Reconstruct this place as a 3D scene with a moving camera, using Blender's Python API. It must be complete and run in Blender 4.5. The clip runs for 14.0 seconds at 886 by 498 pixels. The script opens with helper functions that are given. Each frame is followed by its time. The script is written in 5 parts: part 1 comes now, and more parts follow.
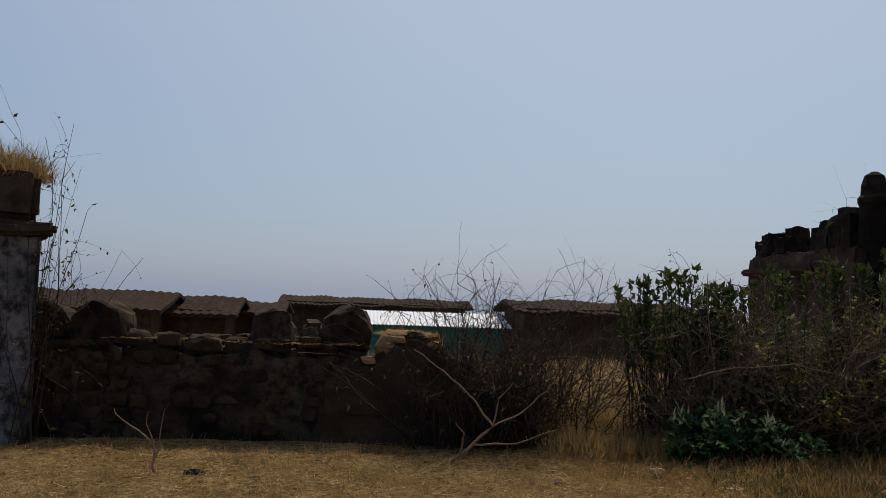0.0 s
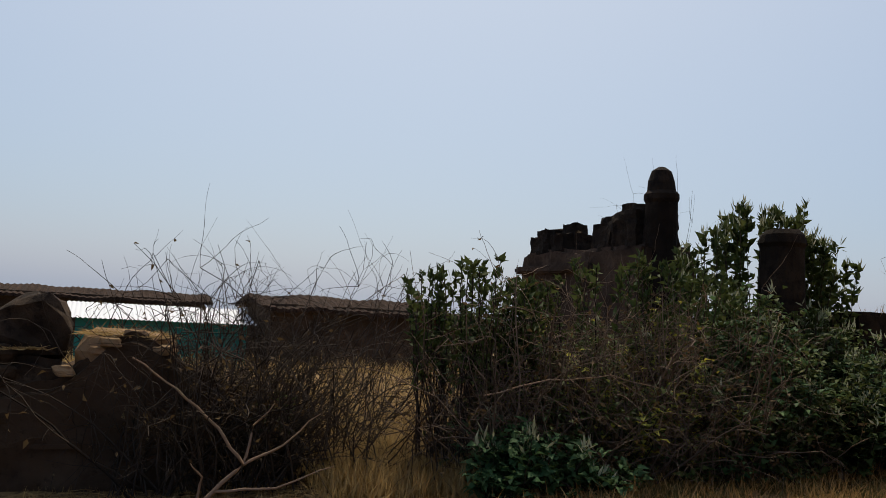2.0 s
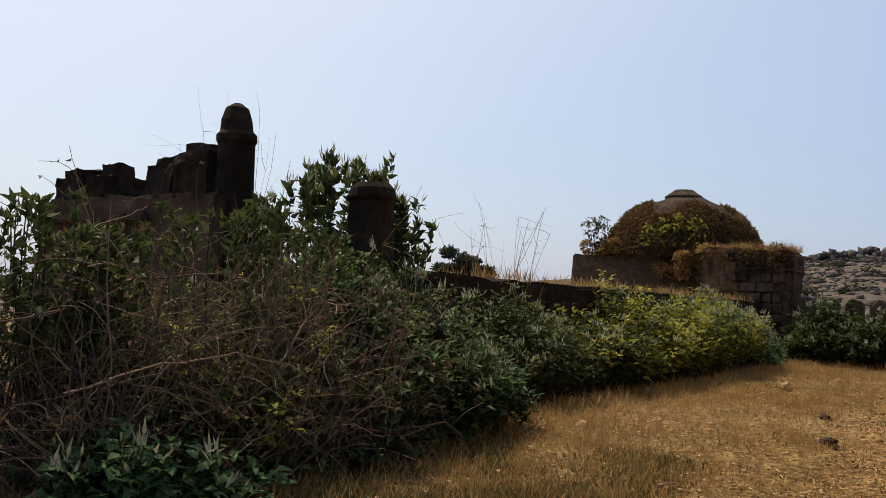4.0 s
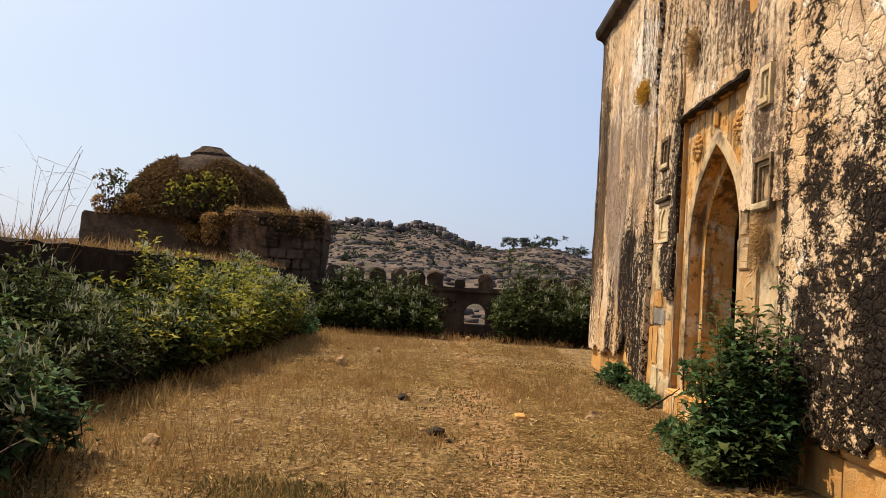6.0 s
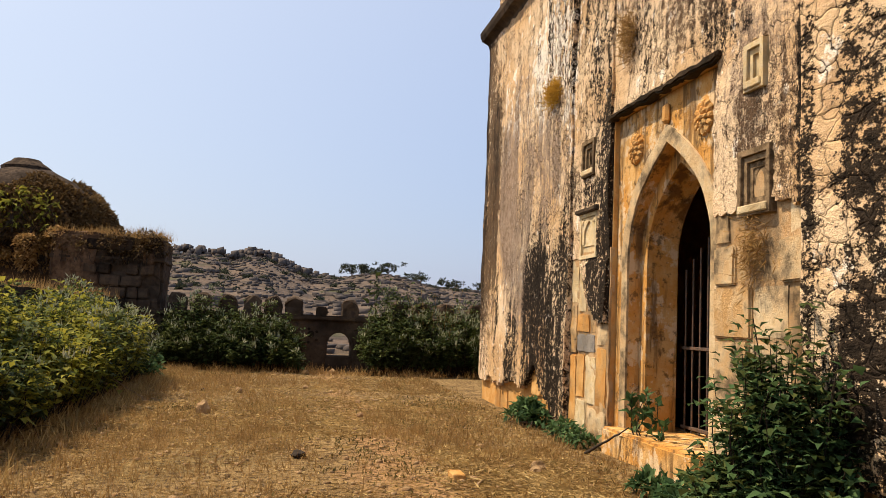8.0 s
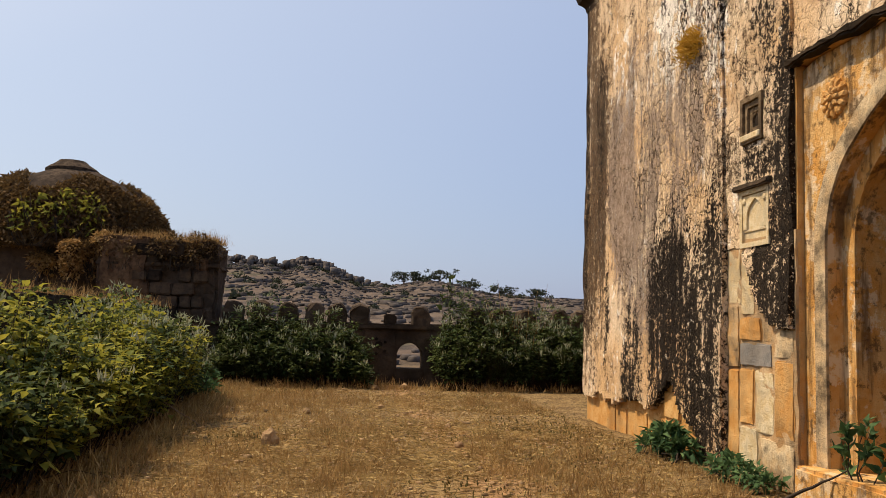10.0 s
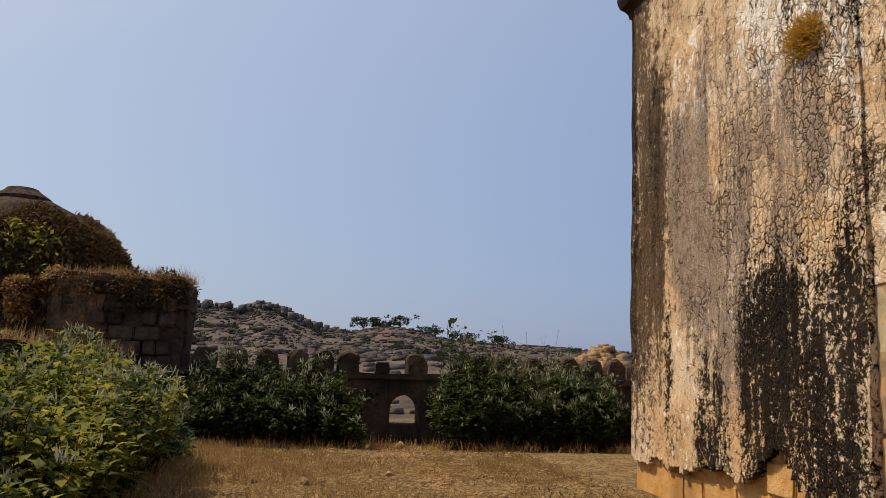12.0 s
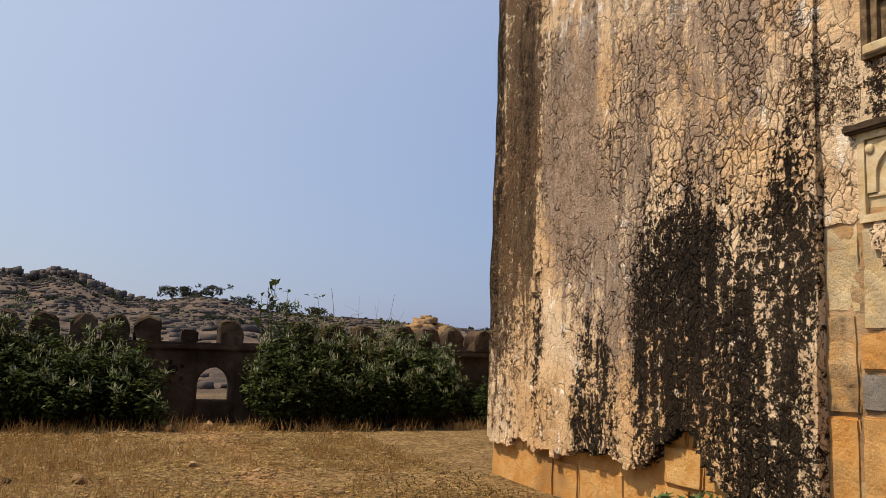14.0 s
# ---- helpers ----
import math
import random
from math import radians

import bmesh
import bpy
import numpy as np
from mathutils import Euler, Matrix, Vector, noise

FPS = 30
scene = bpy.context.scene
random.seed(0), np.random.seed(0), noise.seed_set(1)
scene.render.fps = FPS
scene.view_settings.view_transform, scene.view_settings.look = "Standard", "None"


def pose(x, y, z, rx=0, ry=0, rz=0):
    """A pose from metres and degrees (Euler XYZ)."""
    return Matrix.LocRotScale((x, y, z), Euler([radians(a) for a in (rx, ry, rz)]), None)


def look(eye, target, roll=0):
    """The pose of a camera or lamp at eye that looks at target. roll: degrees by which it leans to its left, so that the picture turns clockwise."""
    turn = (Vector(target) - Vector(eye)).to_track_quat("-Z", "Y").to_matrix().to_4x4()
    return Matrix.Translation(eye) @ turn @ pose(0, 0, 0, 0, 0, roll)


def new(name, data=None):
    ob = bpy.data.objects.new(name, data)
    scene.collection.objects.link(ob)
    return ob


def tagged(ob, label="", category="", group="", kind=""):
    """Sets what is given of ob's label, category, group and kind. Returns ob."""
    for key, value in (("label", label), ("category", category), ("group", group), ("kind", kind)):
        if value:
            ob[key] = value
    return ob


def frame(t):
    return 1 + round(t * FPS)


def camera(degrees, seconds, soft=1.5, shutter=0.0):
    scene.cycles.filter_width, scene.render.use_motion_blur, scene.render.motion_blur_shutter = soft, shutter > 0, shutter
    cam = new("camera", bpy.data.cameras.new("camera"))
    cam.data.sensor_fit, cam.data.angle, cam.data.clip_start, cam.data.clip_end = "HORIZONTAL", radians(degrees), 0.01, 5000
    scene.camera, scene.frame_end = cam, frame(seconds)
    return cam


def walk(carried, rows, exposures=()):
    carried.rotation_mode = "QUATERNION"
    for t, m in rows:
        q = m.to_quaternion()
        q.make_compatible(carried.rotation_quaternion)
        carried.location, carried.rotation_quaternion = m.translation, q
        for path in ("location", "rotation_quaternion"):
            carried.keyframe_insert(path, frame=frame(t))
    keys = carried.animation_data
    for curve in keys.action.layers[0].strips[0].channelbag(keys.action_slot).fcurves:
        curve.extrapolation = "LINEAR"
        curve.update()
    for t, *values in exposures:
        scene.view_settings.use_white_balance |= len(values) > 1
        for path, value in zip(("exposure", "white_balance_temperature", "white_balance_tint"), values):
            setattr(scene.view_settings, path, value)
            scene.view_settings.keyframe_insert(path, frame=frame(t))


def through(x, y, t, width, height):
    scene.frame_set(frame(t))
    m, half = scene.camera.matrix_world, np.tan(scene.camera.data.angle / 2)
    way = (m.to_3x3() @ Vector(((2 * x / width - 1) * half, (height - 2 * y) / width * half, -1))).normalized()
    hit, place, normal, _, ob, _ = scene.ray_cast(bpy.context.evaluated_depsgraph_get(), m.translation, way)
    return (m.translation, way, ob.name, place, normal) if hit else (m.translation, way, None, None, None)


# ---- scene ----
cam = camera(55.4, 14.0, soft=0.7)
PATH = [
    (0, (0.582, 0.636, 1.542), (0.751, 2.626, 1.654), 2.0),
    (0.5, (0.631, 1.139, 1.529), (1.033, 3.095, 1.648), 2.1),
    (1, (0.668, 1.66, 1.518), (1.121, 3.604, 1.64), 3.6),
    (1.5, (0.687, 2.179, 1.489), (1.342, 4.064, 1.62), 3.7),
    (2, (0.769, 2.729, 1.493), (1.52, 4.577, 1.626), 3.4),
    (2.5, (0.732, 3.241, 1.464), (1.594, 5.04, 1.601), 4.1),
    (3, (0.796, 3.697, 1.435), (1.978, 5.304, 1.58), 2.6),
    (3.5, (0.869, 4.223, 1.434), (2.228, 5.685, 1.548), 3.0),
    (4, (0.997, 4.701, 1.435), (2.656, 5.813, 1.543), 3.1),
    (4.2, (1.101, 4.866, 1.419), (2.824, 5.877, 1.523), 2.9),
    (6.3, (3.149, 6.487, 1.477), (5.144, 6.366, 1.565), 2.8),
    (6.5, (3.336, 6.596, 1.461), (5.325, 6.408, 1.548), 2.1),
    (7, (3.868, 6.847, 1.463), (5.849, 6.601, 1.572), 1.7),
    (7.2, (4.066, 6.939, 1.451), (6.043, 6.661, 1.577), 2.2),
    (9.3, (6.451, 7.14, 1.412), (8.393, 6.7, 1.605), 1.2),
    (9.5, (6.679, 7.197, 1.408), (8.641, 6.857, 1.601), 1.7),
    (10, (7.267, 7.393, 1.414), (9.241, 7.133, 1.602), 1.6),
    (10.5, (7.889, 7.607, 1.482), (9.864, 7.424, 1.739), 1.4),
    (11, (8.461, 7.885, 1.512), (10.431, 7.768, 1.834), 2.7),
    (11.5, (8.956, 8.005, 1.459), (10.923, 7.81, 1.761), 0.8),
    (12, (9.508, 8.08, 1.465), (11.452, 7.721, 1.764), 1.7),
    (12.5, (10.013, 8.084, 1.46), (11.894, 7.469, 1.751), 0.9),
    (13, (10.554, 7.949, 1.429), (12.402, 7.24, 1.714), 0.8),
    (13.5, (11.09, 7.878, 1.412), (12.941, 7.166, 1.673), 2.0),
    (14, (11.614, 7.776, 1.401), (13.442, 7.004, 1.65), 1.7),
]
EXPOSURES = [(0, -0.4, 6200, 9), (0.5, -0.1, 6250, 9), (1.0, -0.3, 6250, 9), (1.5, -0.12, 6350, 9), (2.0, -0.09, 6400, 9), (3, -0.02, 6450, 9), (3.5, 0.26, 6750, 11), (4.2, 0.32, 6800, 11), (6.5, 0.62, 7150, 13), (9.5, 0.5, 7200, 13), (10.2, 0.28, 7000, 13), (11, -0.1, 6750, 12), (12.5, 0.18, 6800, 12), (14, 0.26, 6950, 13)]
walk(cam, [(t, look(eye, target, roll)) for t, eye, target, roll in PATH], EXPOSURES)

# ---- sky and sun ----
SUN_EL, SUN_AZ = radians(58), radians(20)      # azimuth from +y towards +x
world = bpy.data.worlds.new("sky")
scene.world = world
world.use_nodes = True
wn = world.node_tree.nodes
sky = wn.new("ShaderNodeTexSky")
sky.sky_type, sky.sun_disc, sky.sun_elevation, sky.sun_rotation = "NISHITA", False, SUN_EL, SUN_AZ
sky.air_density, sky.dust_density, sky.ozone_density, sky.altitude = 1.4, 1.6, 3.0, 200
haze = wn.new("ShaderNodeMix")                  # pale dust haze over the whole sky
haze.data_type = "RGBA"
haze.inputs[0].default_value = 0.72
aim = wn.new("ShaderNodeVectorMath")            # the haze glows wide around the sun
aim.operation = "DOT_PRODUCT"
aim.inputs[1].default_value = (math.sin(SUN_AZ) * math.cos(SUN_EL), math.cos(SUN_AZ) * math.cos(SUN_EL), math.sin(SUN_EL))
world.node_tree.links.new(wn.new("ShaderNodeTexCoord").outputs["Generated"], aim.inputs[0])
glow = wn.new("ShaderNodeValToRGB")
for stop, (at, tint) in zip([*glow.color_ramp.elements, glow.color_ramp.elements.new(0.5)], ((0.0, (0.22, 0.33, 0.64)), (1.0, (0.73, 0.81, 0.98)), (0.55, (0.52, 0.615, 0.81)))):
    stop.position, stop.color = at, (*tint, 1)
world.node_tree.links.new(aim.outputs["Value"], glow.inputs[0])
bright = wn.new("ShaderNodeVectorMath")
bright.operation = "SCALE"
bright.inputs["Scale"].default_value = 6.2
world.node_tree.links.new(glow.outputs[0], bright.inputs[0])
world.node_tree.links.new(bright.outputs[0], haze.inputs[7])
world.node_tree.links.new(sky.outputs[0], haze.inputs[6])
world.node_tree.links.new(haze.outputs[2], wn["Background"].inputs[0])
wn["Background"].inputs[1].default_value = 0.13
sun = new("sun", bpy.data.lights.new("sun", "SUN"))
sun.data.energy, sun.data.angle, sun.data.color = 4.2, radians(0.55), (1.0, 0.86, 0.67)
to_sun = Vector((math.sin(SUN_AZ) * math.cos(SUN_EL), math.cos(SUN_AZ) * math.cos(SUN_EL), math.sin(SUN_EL)))
sun.matrix_world = look(to_sun * 50, (0, 0, 0))


# ---- materials ----
class Nodes:
    """A small wrapper to write node materials in a line or two."""

    def __init__(self, name, rough=0.9, spec=0.06):
        self.mat = bpy.data.materials.new(name)
        self.mat.use_nodes = True
        self.t = self.mat.node_tree
        self.bsdf = self.t.nodes["Principled BSDF"]
        self.bsdf.inputs["Roughness"].default_value = rough
        self.bsdf.inputs["Specular IOR Level"].default_value = spec
        self.raw = self.pos = self.t.nodes.new("ShaderNodeTexCoord").outputs["Object"]

    def put(self, socket, v):
        if isinstance(v, bpy.types.NodeSocket):
            self.t.links.new(v, socket)
        elif isinstance(v, tuple) and len(v) == 3 and socket.type == "RGBA":
            socket.default_value = (*v, 1)
        else:
            socket.default_value = v

    def scaled(self, s, off=(0, 0, 0)):
        n = self.t.nodes.new("ShaderNodeMapping")
        self.put(n.inputs[0], self.pos)
        n.inputs["Scale"].default_value = s
        n.inputs["Location"].default_value = off
        return n.outputs[0]

    def noise(self, scale, detail=4, rough=0.6, vec=None, distort=0.0, color=False):
        n = self.t.nodes.new("ShaderNodeTexNoise")
        self.put(n.inputs["Vector"], vec or self.pos)
        n.inputs["Scale"].default_value, n.inputs["Detail"].default_value = scale, detail
        n.inputs["Roughness"].default_value, n.inputs["Distortion"].default_value = rough, distort
        return n.outputs[1 if color else 0]

    def voronoi(self, scale, feature="DISTANCE_TO_EDGE", vec=None, out=0):
        n = self.t.nodes.new("ShaderNodeTexVoronoi")
        n.feature = feature
        self.put(n.inputs["Vector"], vec or self.pos)
        n.inputs["Scale"].default_value = scale
        return n.outputs[out]

    def math(self, op, a, b=0.0, clamp=False):
        n = self.t.nodes.new("ShaderNodeMath")
        n.operation, n.use_clamp = op, clamp
        self.put(n.inputs[0], a)
        self.put(n.inputs[1], b)
        return n.outputs[0]

    def step(self, v, lo, hi, a=0.0, b=1.0):
        n = self.t.nodes.new("ShaderNodeMapRange")
        n.interpolation_type = "SMOOTHSTEP"
        for k, x in zip(range(5), (v, lo, hi, a, b)):
            self.put(n.inputs[k], x)
        return n.outputs[0]

    def mix(self, f, a, b, mode="MIX"):
        n = self.t.nodes.new("ShaderNodeMix")
        n.data_type, n.blend_type = "RGBA", mode
        self.put(n.inputs[0], f)
        self.put(n.inputs[6], a)
        self.put(n.inputs[7], b)
        return n.outputs[2]

    def vadd(self, a, b, scale=1.0):
        n = self.t.nodes.new("ShaderNodeVectorMath")
        n.operation = "MULTIPLY_ADD"
        self.put(n.inputs[0], b)
        n.inputs[1].default_value = (scale,) * 3
        self.put(n.inputs[2], a)
        return n.outputs[0]

    def xyz(self):
        n = self.t.nodes.new("ShaderNodeSeparateXYZ")
        self.put(n.inputs[0], self.raw)
        return n.outputs

    def blob(self, cx, cz, rx, rz, gain=1.0):
        """A soft round patch in the wall's own x and z."""
        n = self.t.nodes.new("ShaderNodeMapping")
        self.put(n.inputs[0], self.raw)
        n.inputs["Location"].default_value = (-cx / rx, 0, -cz / rz)
        n.inputs["Scale"].default_value = (1 / rx, 0, 1 / rz)
        m = self.t.nodes.new("ShaderNodeVectorMath")
        m.operation = "LENGTH"
        self.put(m.inputs[0], n.outputs[0])
        return self.step(m.outputs["Value"], 1.0, 0.3, 0.0, gain)

    def island(self):
        return self.t.nodes.new("ShaderNodeNewGeometry").outputs["Random Per Island"]

    def per_object(self):
        return self.t.nodes.new("ShaderNodeObjectInfo").outputs["Random"]

    def ramp(self, f, stops):
        n = self.t.nodes.new("ShaderNodeValToRGB")
        self.put(n.inputs[0], f)
        e = n.color_ramp.elements
        while len(e) < len(stops):
            e.new(0.5)
        for k, (p, c) in zip(e, stops):
            k.position, k.color = p, (*c, 1)
        return n.outputs[0]

    def done(self, color, bump=None, strength=0.5, dist=0.02, rough=None):
        self.put(self.bsdf.inputs["Base Color"], color)
        if rough is not None:
            self.put(self.bsdf.inputs["Roughness"], rough)
        if bump is not None:
            n = self.t.nodes.new("ShaderNodeBump")
            n.inputs["Strength"].default_value, n.inputs["Distance"].default_value = strength, dist
            self.put(n.inputs["Height"], bump)
            self.t.links.new(n.outputs[0], self.bsdf.inputs["Normal"])
        return self.mat


def plaster_material(name, slabs=False):
    """Old lime plaster, crazed and rain-stained; slabs: the west bay, crazed into wide plates."""
    m = Nodes(name, 0.92)
    if slabs:
        m.pos = m.scaled((0.62, 1, 1))
    big, mid, fine, speck = m.noise(0.7, 3), m.noise(3.5, 5), m.noise(28, 6, 0.7), m.noise(75, 4, 0.7)
    run = m.noise(1.0, 5, 0.65, m.scaled((1.2, 1, 0.7) if slabs else (3.2, 1, 0.33)))
    run2 = m.noise(1.0, 6, 0.7, m.scaled((4, 1, 2.0) if slabs else (9, 1, 0.8), (4, 0, 2)))
    grain = m.noise(11, 6, 0.75)

    def patches(blobs):
        total = None
        for b in blobs:
            v = m.blob(*b)
            total = v if total is None else m.math("ADD", total, v)
        return total

    def field(base, parts):
        for src, gain in parts:
            base = m.math("ADD", base, m.math("MULTIPLY", m.math("SUBTRACT", src, 0.5), gain))
        return base

    # craquelure: wide cells everywhere, fine cells in patches
    wide = m.voronoi(5.6 if slabs else 4.6, vec=m.vadd(m.scaled((1.15, 1, 0.8)), m.noise(2.5, 3, color=True), 0.35))
    tiny_vec = m.vadd(m.scaled((1.2, 1, 0.8)), m.noise(4, 3, color=True), 0.25)
    tiny, cell = m.voronoi(9.0, vec=tiny_vec), m.voronoi(9.0, "F1", tiny_vec, 1)
    where = m.step(m.noise(1.3, 3), 0.36, 0.52, 0.25 if slabs else 0.08, 1.0)
    where2 = m.step(m.math("ADD", m.noise(1.6, 3, vec=m.scaled((1, 1, 0.6), (7, 0, 3))), m.math("ADD", m.blob(17.3, 3.0, 1.8, 2.4, 0.16), m.blob(16.2, 5.4, 1.2, 1.6, 0.2))), 0.50, 0.62)
    crack = m.math("MULTIPLY", m.step(wide, 0.022 if slabs else 0.015, 0.003), where)
    crack = m.math("MAXIMUM", crack, m.math("MULTIPLY", m.step(tiny, 0.045, 0.006, 0, 0.8), where2))
    rim = m.math("MAXIMUM", m.math("MULTIPLY", m.step(tiny, 0.17, 0.0), where2), m.step(wide, 0.10 if slabs else 0.05, 0.0, 0, 0.7 if slabs else 0.35))
    # lime skin, cream to pink, with brown weathering
    col = m.mix(m.step(big, 0.35, 0.65), (0.66, 0.43, 0.225), (0.76, 0.59, 0.40))
    col = m.mix(m.math("MULTIPLY", m.step(m.math("ADD", mid, m.math("MULTIPLY", m.math("SUBTRACT", grain, 0.5), 0.6)), 0.46, 0.72), 0.65), col, (0.38, 0.235, 0.13))
    pale = patches(((16.8, 5.4, 1.6, 1.4, 0.26), (7.6, 4.6, 2.6, 2.4, 0.16), (15.9, 4.3, 0.5, 0.9, 0.12), (17.6, 1.9, 1.2, 1.8, 0.04), (19.2, 1.2, 0.5, 1.2, 0.05), (18.6, 2.3, 0.5, 0.9, 0.05), (19.0, 5.2, 1.0, 1.2, 0.12)))
    shift = m.math("MULTIPLY", m.math("SUBTRACT", m.mix(1.0, (0, 0, 0), cell), 0.5), 0.22)
    pale = m.step(field(m.math("ADD", pale, shift), ((m.noise(4, 5, 0.7), 1.0), (run2, 0.5))), 0.12, 0.22, 0, 0.9)
    col = m.mix(pale, col, (0.90, 0.84, 0.74))
    # mauve-grey washes
    grey = patches(((19.15, 3.6, 0.85, 1.9, 0.38), (18.4, 2.3, 1.2, 1.8, 0.24), (17.2, 3.7, 1.3, 1.5, 0.22), (18.2, 4.9, 1.7, 1.6, 0.15), (17.0, 1.8, 1.4, 1.4, 0.15), (16.3, 4.4, 0.7, 2.0, 0.17), (12.6, 5.4, 2.6, 1.6, 0.24), (11.3, 3.6, 0.9, 1.2, 0.24), (8.0, 2.6, 2.6, 2.6, 0.10), (8.8, 1.0, 2.2, 2.0, 0.16)))
    grey = m.step(field(grey, ((run, 0.75), (grain, 0.8), (run2, 0.5), (speck, 0.5))), 0.07, 0.27, 0, 0.85)
    col = m.mix(grey, col, m.mix(m.step(grain, 0.35, 0.65), (0.11, 0.08, 0.064), (0.36, 0.275, 0.22)))
    # dark brown, grainy rain-washed strips
    wash = patches(((20.75, 4.4, 1.2, 4.8, 0.46), (20.0, 4.2, 0.6, 2.2, 0.26), (19.95, 2.2, 0.25, 1.6, 0.2), (15.6, 3.3, 0.8, 0.5, 0.2), (12.6, 5.0, 2.4, 1.3, 0.22), (11.2, 3.2, 0.9, 1.3, 0.22), (15.2, 4.6, 0.7, 1.6, 0.16)))
    wash = m.step(field(m.math("MINIMUM", wash, 0.42), ((run, 0.7), (grain, 1.3), (run2, 0.5), (speck, 1.0))), 0.13, 0.27, 0, 0.94)
    col = m.mix(wash, col, m.mix(m.step(grain, 0.38, 0.62), (0.012, 0.008, 0.005), (0.12, 0.07, 0.037)))
    col = m.mix(m.math("MULTIPLY", rim, m.step(mid, 0.35, 0.62, 0.0, 0.5)), col, (0.20, 0.135, 0.085))
    col = m.mix(m.step(speck, 0.44, 0.30, 0, 0.5), col, (0.12, 0.078, 0.045))
    col = m.mix(m.step(fine, 0.57, 0.68, 0, 0.45), col, (0.84, 0.72, 0.56))
    col = m.mix(m.math("MULTIPLY", crack, m.step(mid, 0.34, 0.62, 0.35, 0.95)), col, (0.03, 0.016, 0.011))
    # black lichen that runs down with the rain and sits in the cracks first, and one groove's painted shadow
    blobs = ((16.7, 0.5, 1.25, 3.1, 0.56), (17.45, 1.6, 0.75, 2.0, 0.46), (16.1, 2.3, 0.4, 1.2, 0.34), (18.6, 0.95, 0.6, 1.5, 0.40), (19.75, 1.6, 0.22, 1.3, 0.34), (20.8, 4.4, 0.5, 4.0, 0.34),
             (20.0, 4.8, 0.30, 1.9, 0.22), (15.0, 5.2, 0.42, 2.0, 0.34), (15.9, 5.5, 0.3, 1.5, 0.22), (14.85, 2.1, 0.75, 1.0, 0.55), (15.2, 3.15, 0.6, 0.30, 0.34), (14.7, 3.4, 0.3, 1.2, 0.4), (16.9, 6.0, 0.25, 1.3, 0.3), (15.4, 6.0, 0.2, 1.6, 0.3), (16.25, 5.6, 0.18, 1.4, 0.28), (17.5, 6.2, 0.2, 1.2, 0.24),
             # x 10.62: dark strip painted as shadow of the groove by the west bay
             (13.6, 4.9, 0.5, 1.4, 0.26), (12.0, 4.2, 0.9, 0.5, 0.22), (12.5, 5.6, 0.4, 1.4, 0.26), (10.62, 3.8, 0.16, 4.5, 0.6), (14.62, 3.4, 0.12, 2.6, 0.45))
    if slabs:
        blobs = ((8.6, 0.7, 2.6, 2.7, 0.48), (9.85, 3.3, 0.45, 1.9, 0.34), (8.6, 2.7, 1.2, 0.8, 0.26), (6.6, 0.9, 1.6, 2.2, 0.40), (10.42, 3.2, 0.14, 3.0, 0.3), (9.7, 5.6, 0.4, 1.2, 0.2), (8.9, 4.0, 0.5, 0.5, 0.18))
    stain_and_shade = field(m.math("MINIMUM", patches(blobs), 0.45), ((run, 0.60), (run2, 0.75), (grain, 1.25), (fine, 1.1), (speck, 0.9)))
    stain_and_shade = m.math("ADD", stain_and_shade, m.math("SUBTRACT", m.math("MULTIPLY", rim, 0.07), m.math("MULTIPLY", shift, 0.55)))
    black = m.step(stain_and_shade, 0.245, 0.335, 0, 0.985)
    col = m.mix(black, col, m.mix(m.step(fine, 0.35, 0.65), (0.003, 0.0025, 0.002), (0.032, 0.023, 0.016)))
    h = m.math("SUBTRACT", m.math("MULTIPLY", fine, 0.6), m.math("MULTIPLY", crack, 0.9))
    h = m.math("ADD", h, m.math("ADD", m.math("MULTIPLY", mid, 0.8), m.math("MULTIPLY", rim, -0.35)))
    return m.done(col, h, 1.0, 0.045)


def stone_material(name, a, b, dirt=(0.05, 0.04, 0.03), amount=0.5, scale=1.0, per_piece=False, island=False):
    m = Nodes(name, 0.93)
    big, mid, fine = m.noise(0.9 * scale, 3), m.noise(5 * scale, 6, 0.65), m.noise(32 * scale, 6, 0.7)
    f = m.step(mid, 0.35, 0.65)
    if per_piece or island:
        r = m.per_object() if per_piece else m.island()
        f = m.math("ADD", m.math("MULTIPLY", f, 0.5), m.math("MULTIPLY", r, 0.6), True)
    col = m.mix(f, a, b)
    col = m.mix(m.step(m.math("ADD", m.math("MULTIPLY", big, 0.6), m.math("MULTIPLY", mid, 0.4)), 0.47, 0.62, 0, amount), col, dirt)
    col = m.mix(m.step(fine, 0.45, 0.28, 0, 0.5), col, dirt)
    return m.done(col, m.math("ADD", mid, m.math("MULTIPLY", fine, 0.5)), 0.7, 0.03)


def leaf_material(name, dark, mid, light, through=0.25):
    m = Nodes(name, 0.65, 0.08)
    col = m.ramp(m.island(), [(0.0, dark), (0.45, mid), (0.8, mid), (1.0, light)])
    col = m.mix(m.step(m.noise(1.4, 2), 0.4, 0.65, 0, 0.4), col, light)
    m.put(m.bsdf.inputs["Base Color"], col)
    t = m.t.nodes.new("ShaderNodeBsdfTranslucent")
    m.put(t.inputs[0], m.mix(0.5, col, light))
    mix = m.t.nodes.new("ShaderNodeMixShader")
    mix.inputs[0].default_value = through
    m.t.links.new(m.bsdf.outputs[0], mix.inputs[1])
    m.t.links.new(t.outputs[0], mix.inputs[2])
    m.t.links.new(mix.outputs[0], m.t.nodes["Material Output"].inputs[0])
    return m.mat


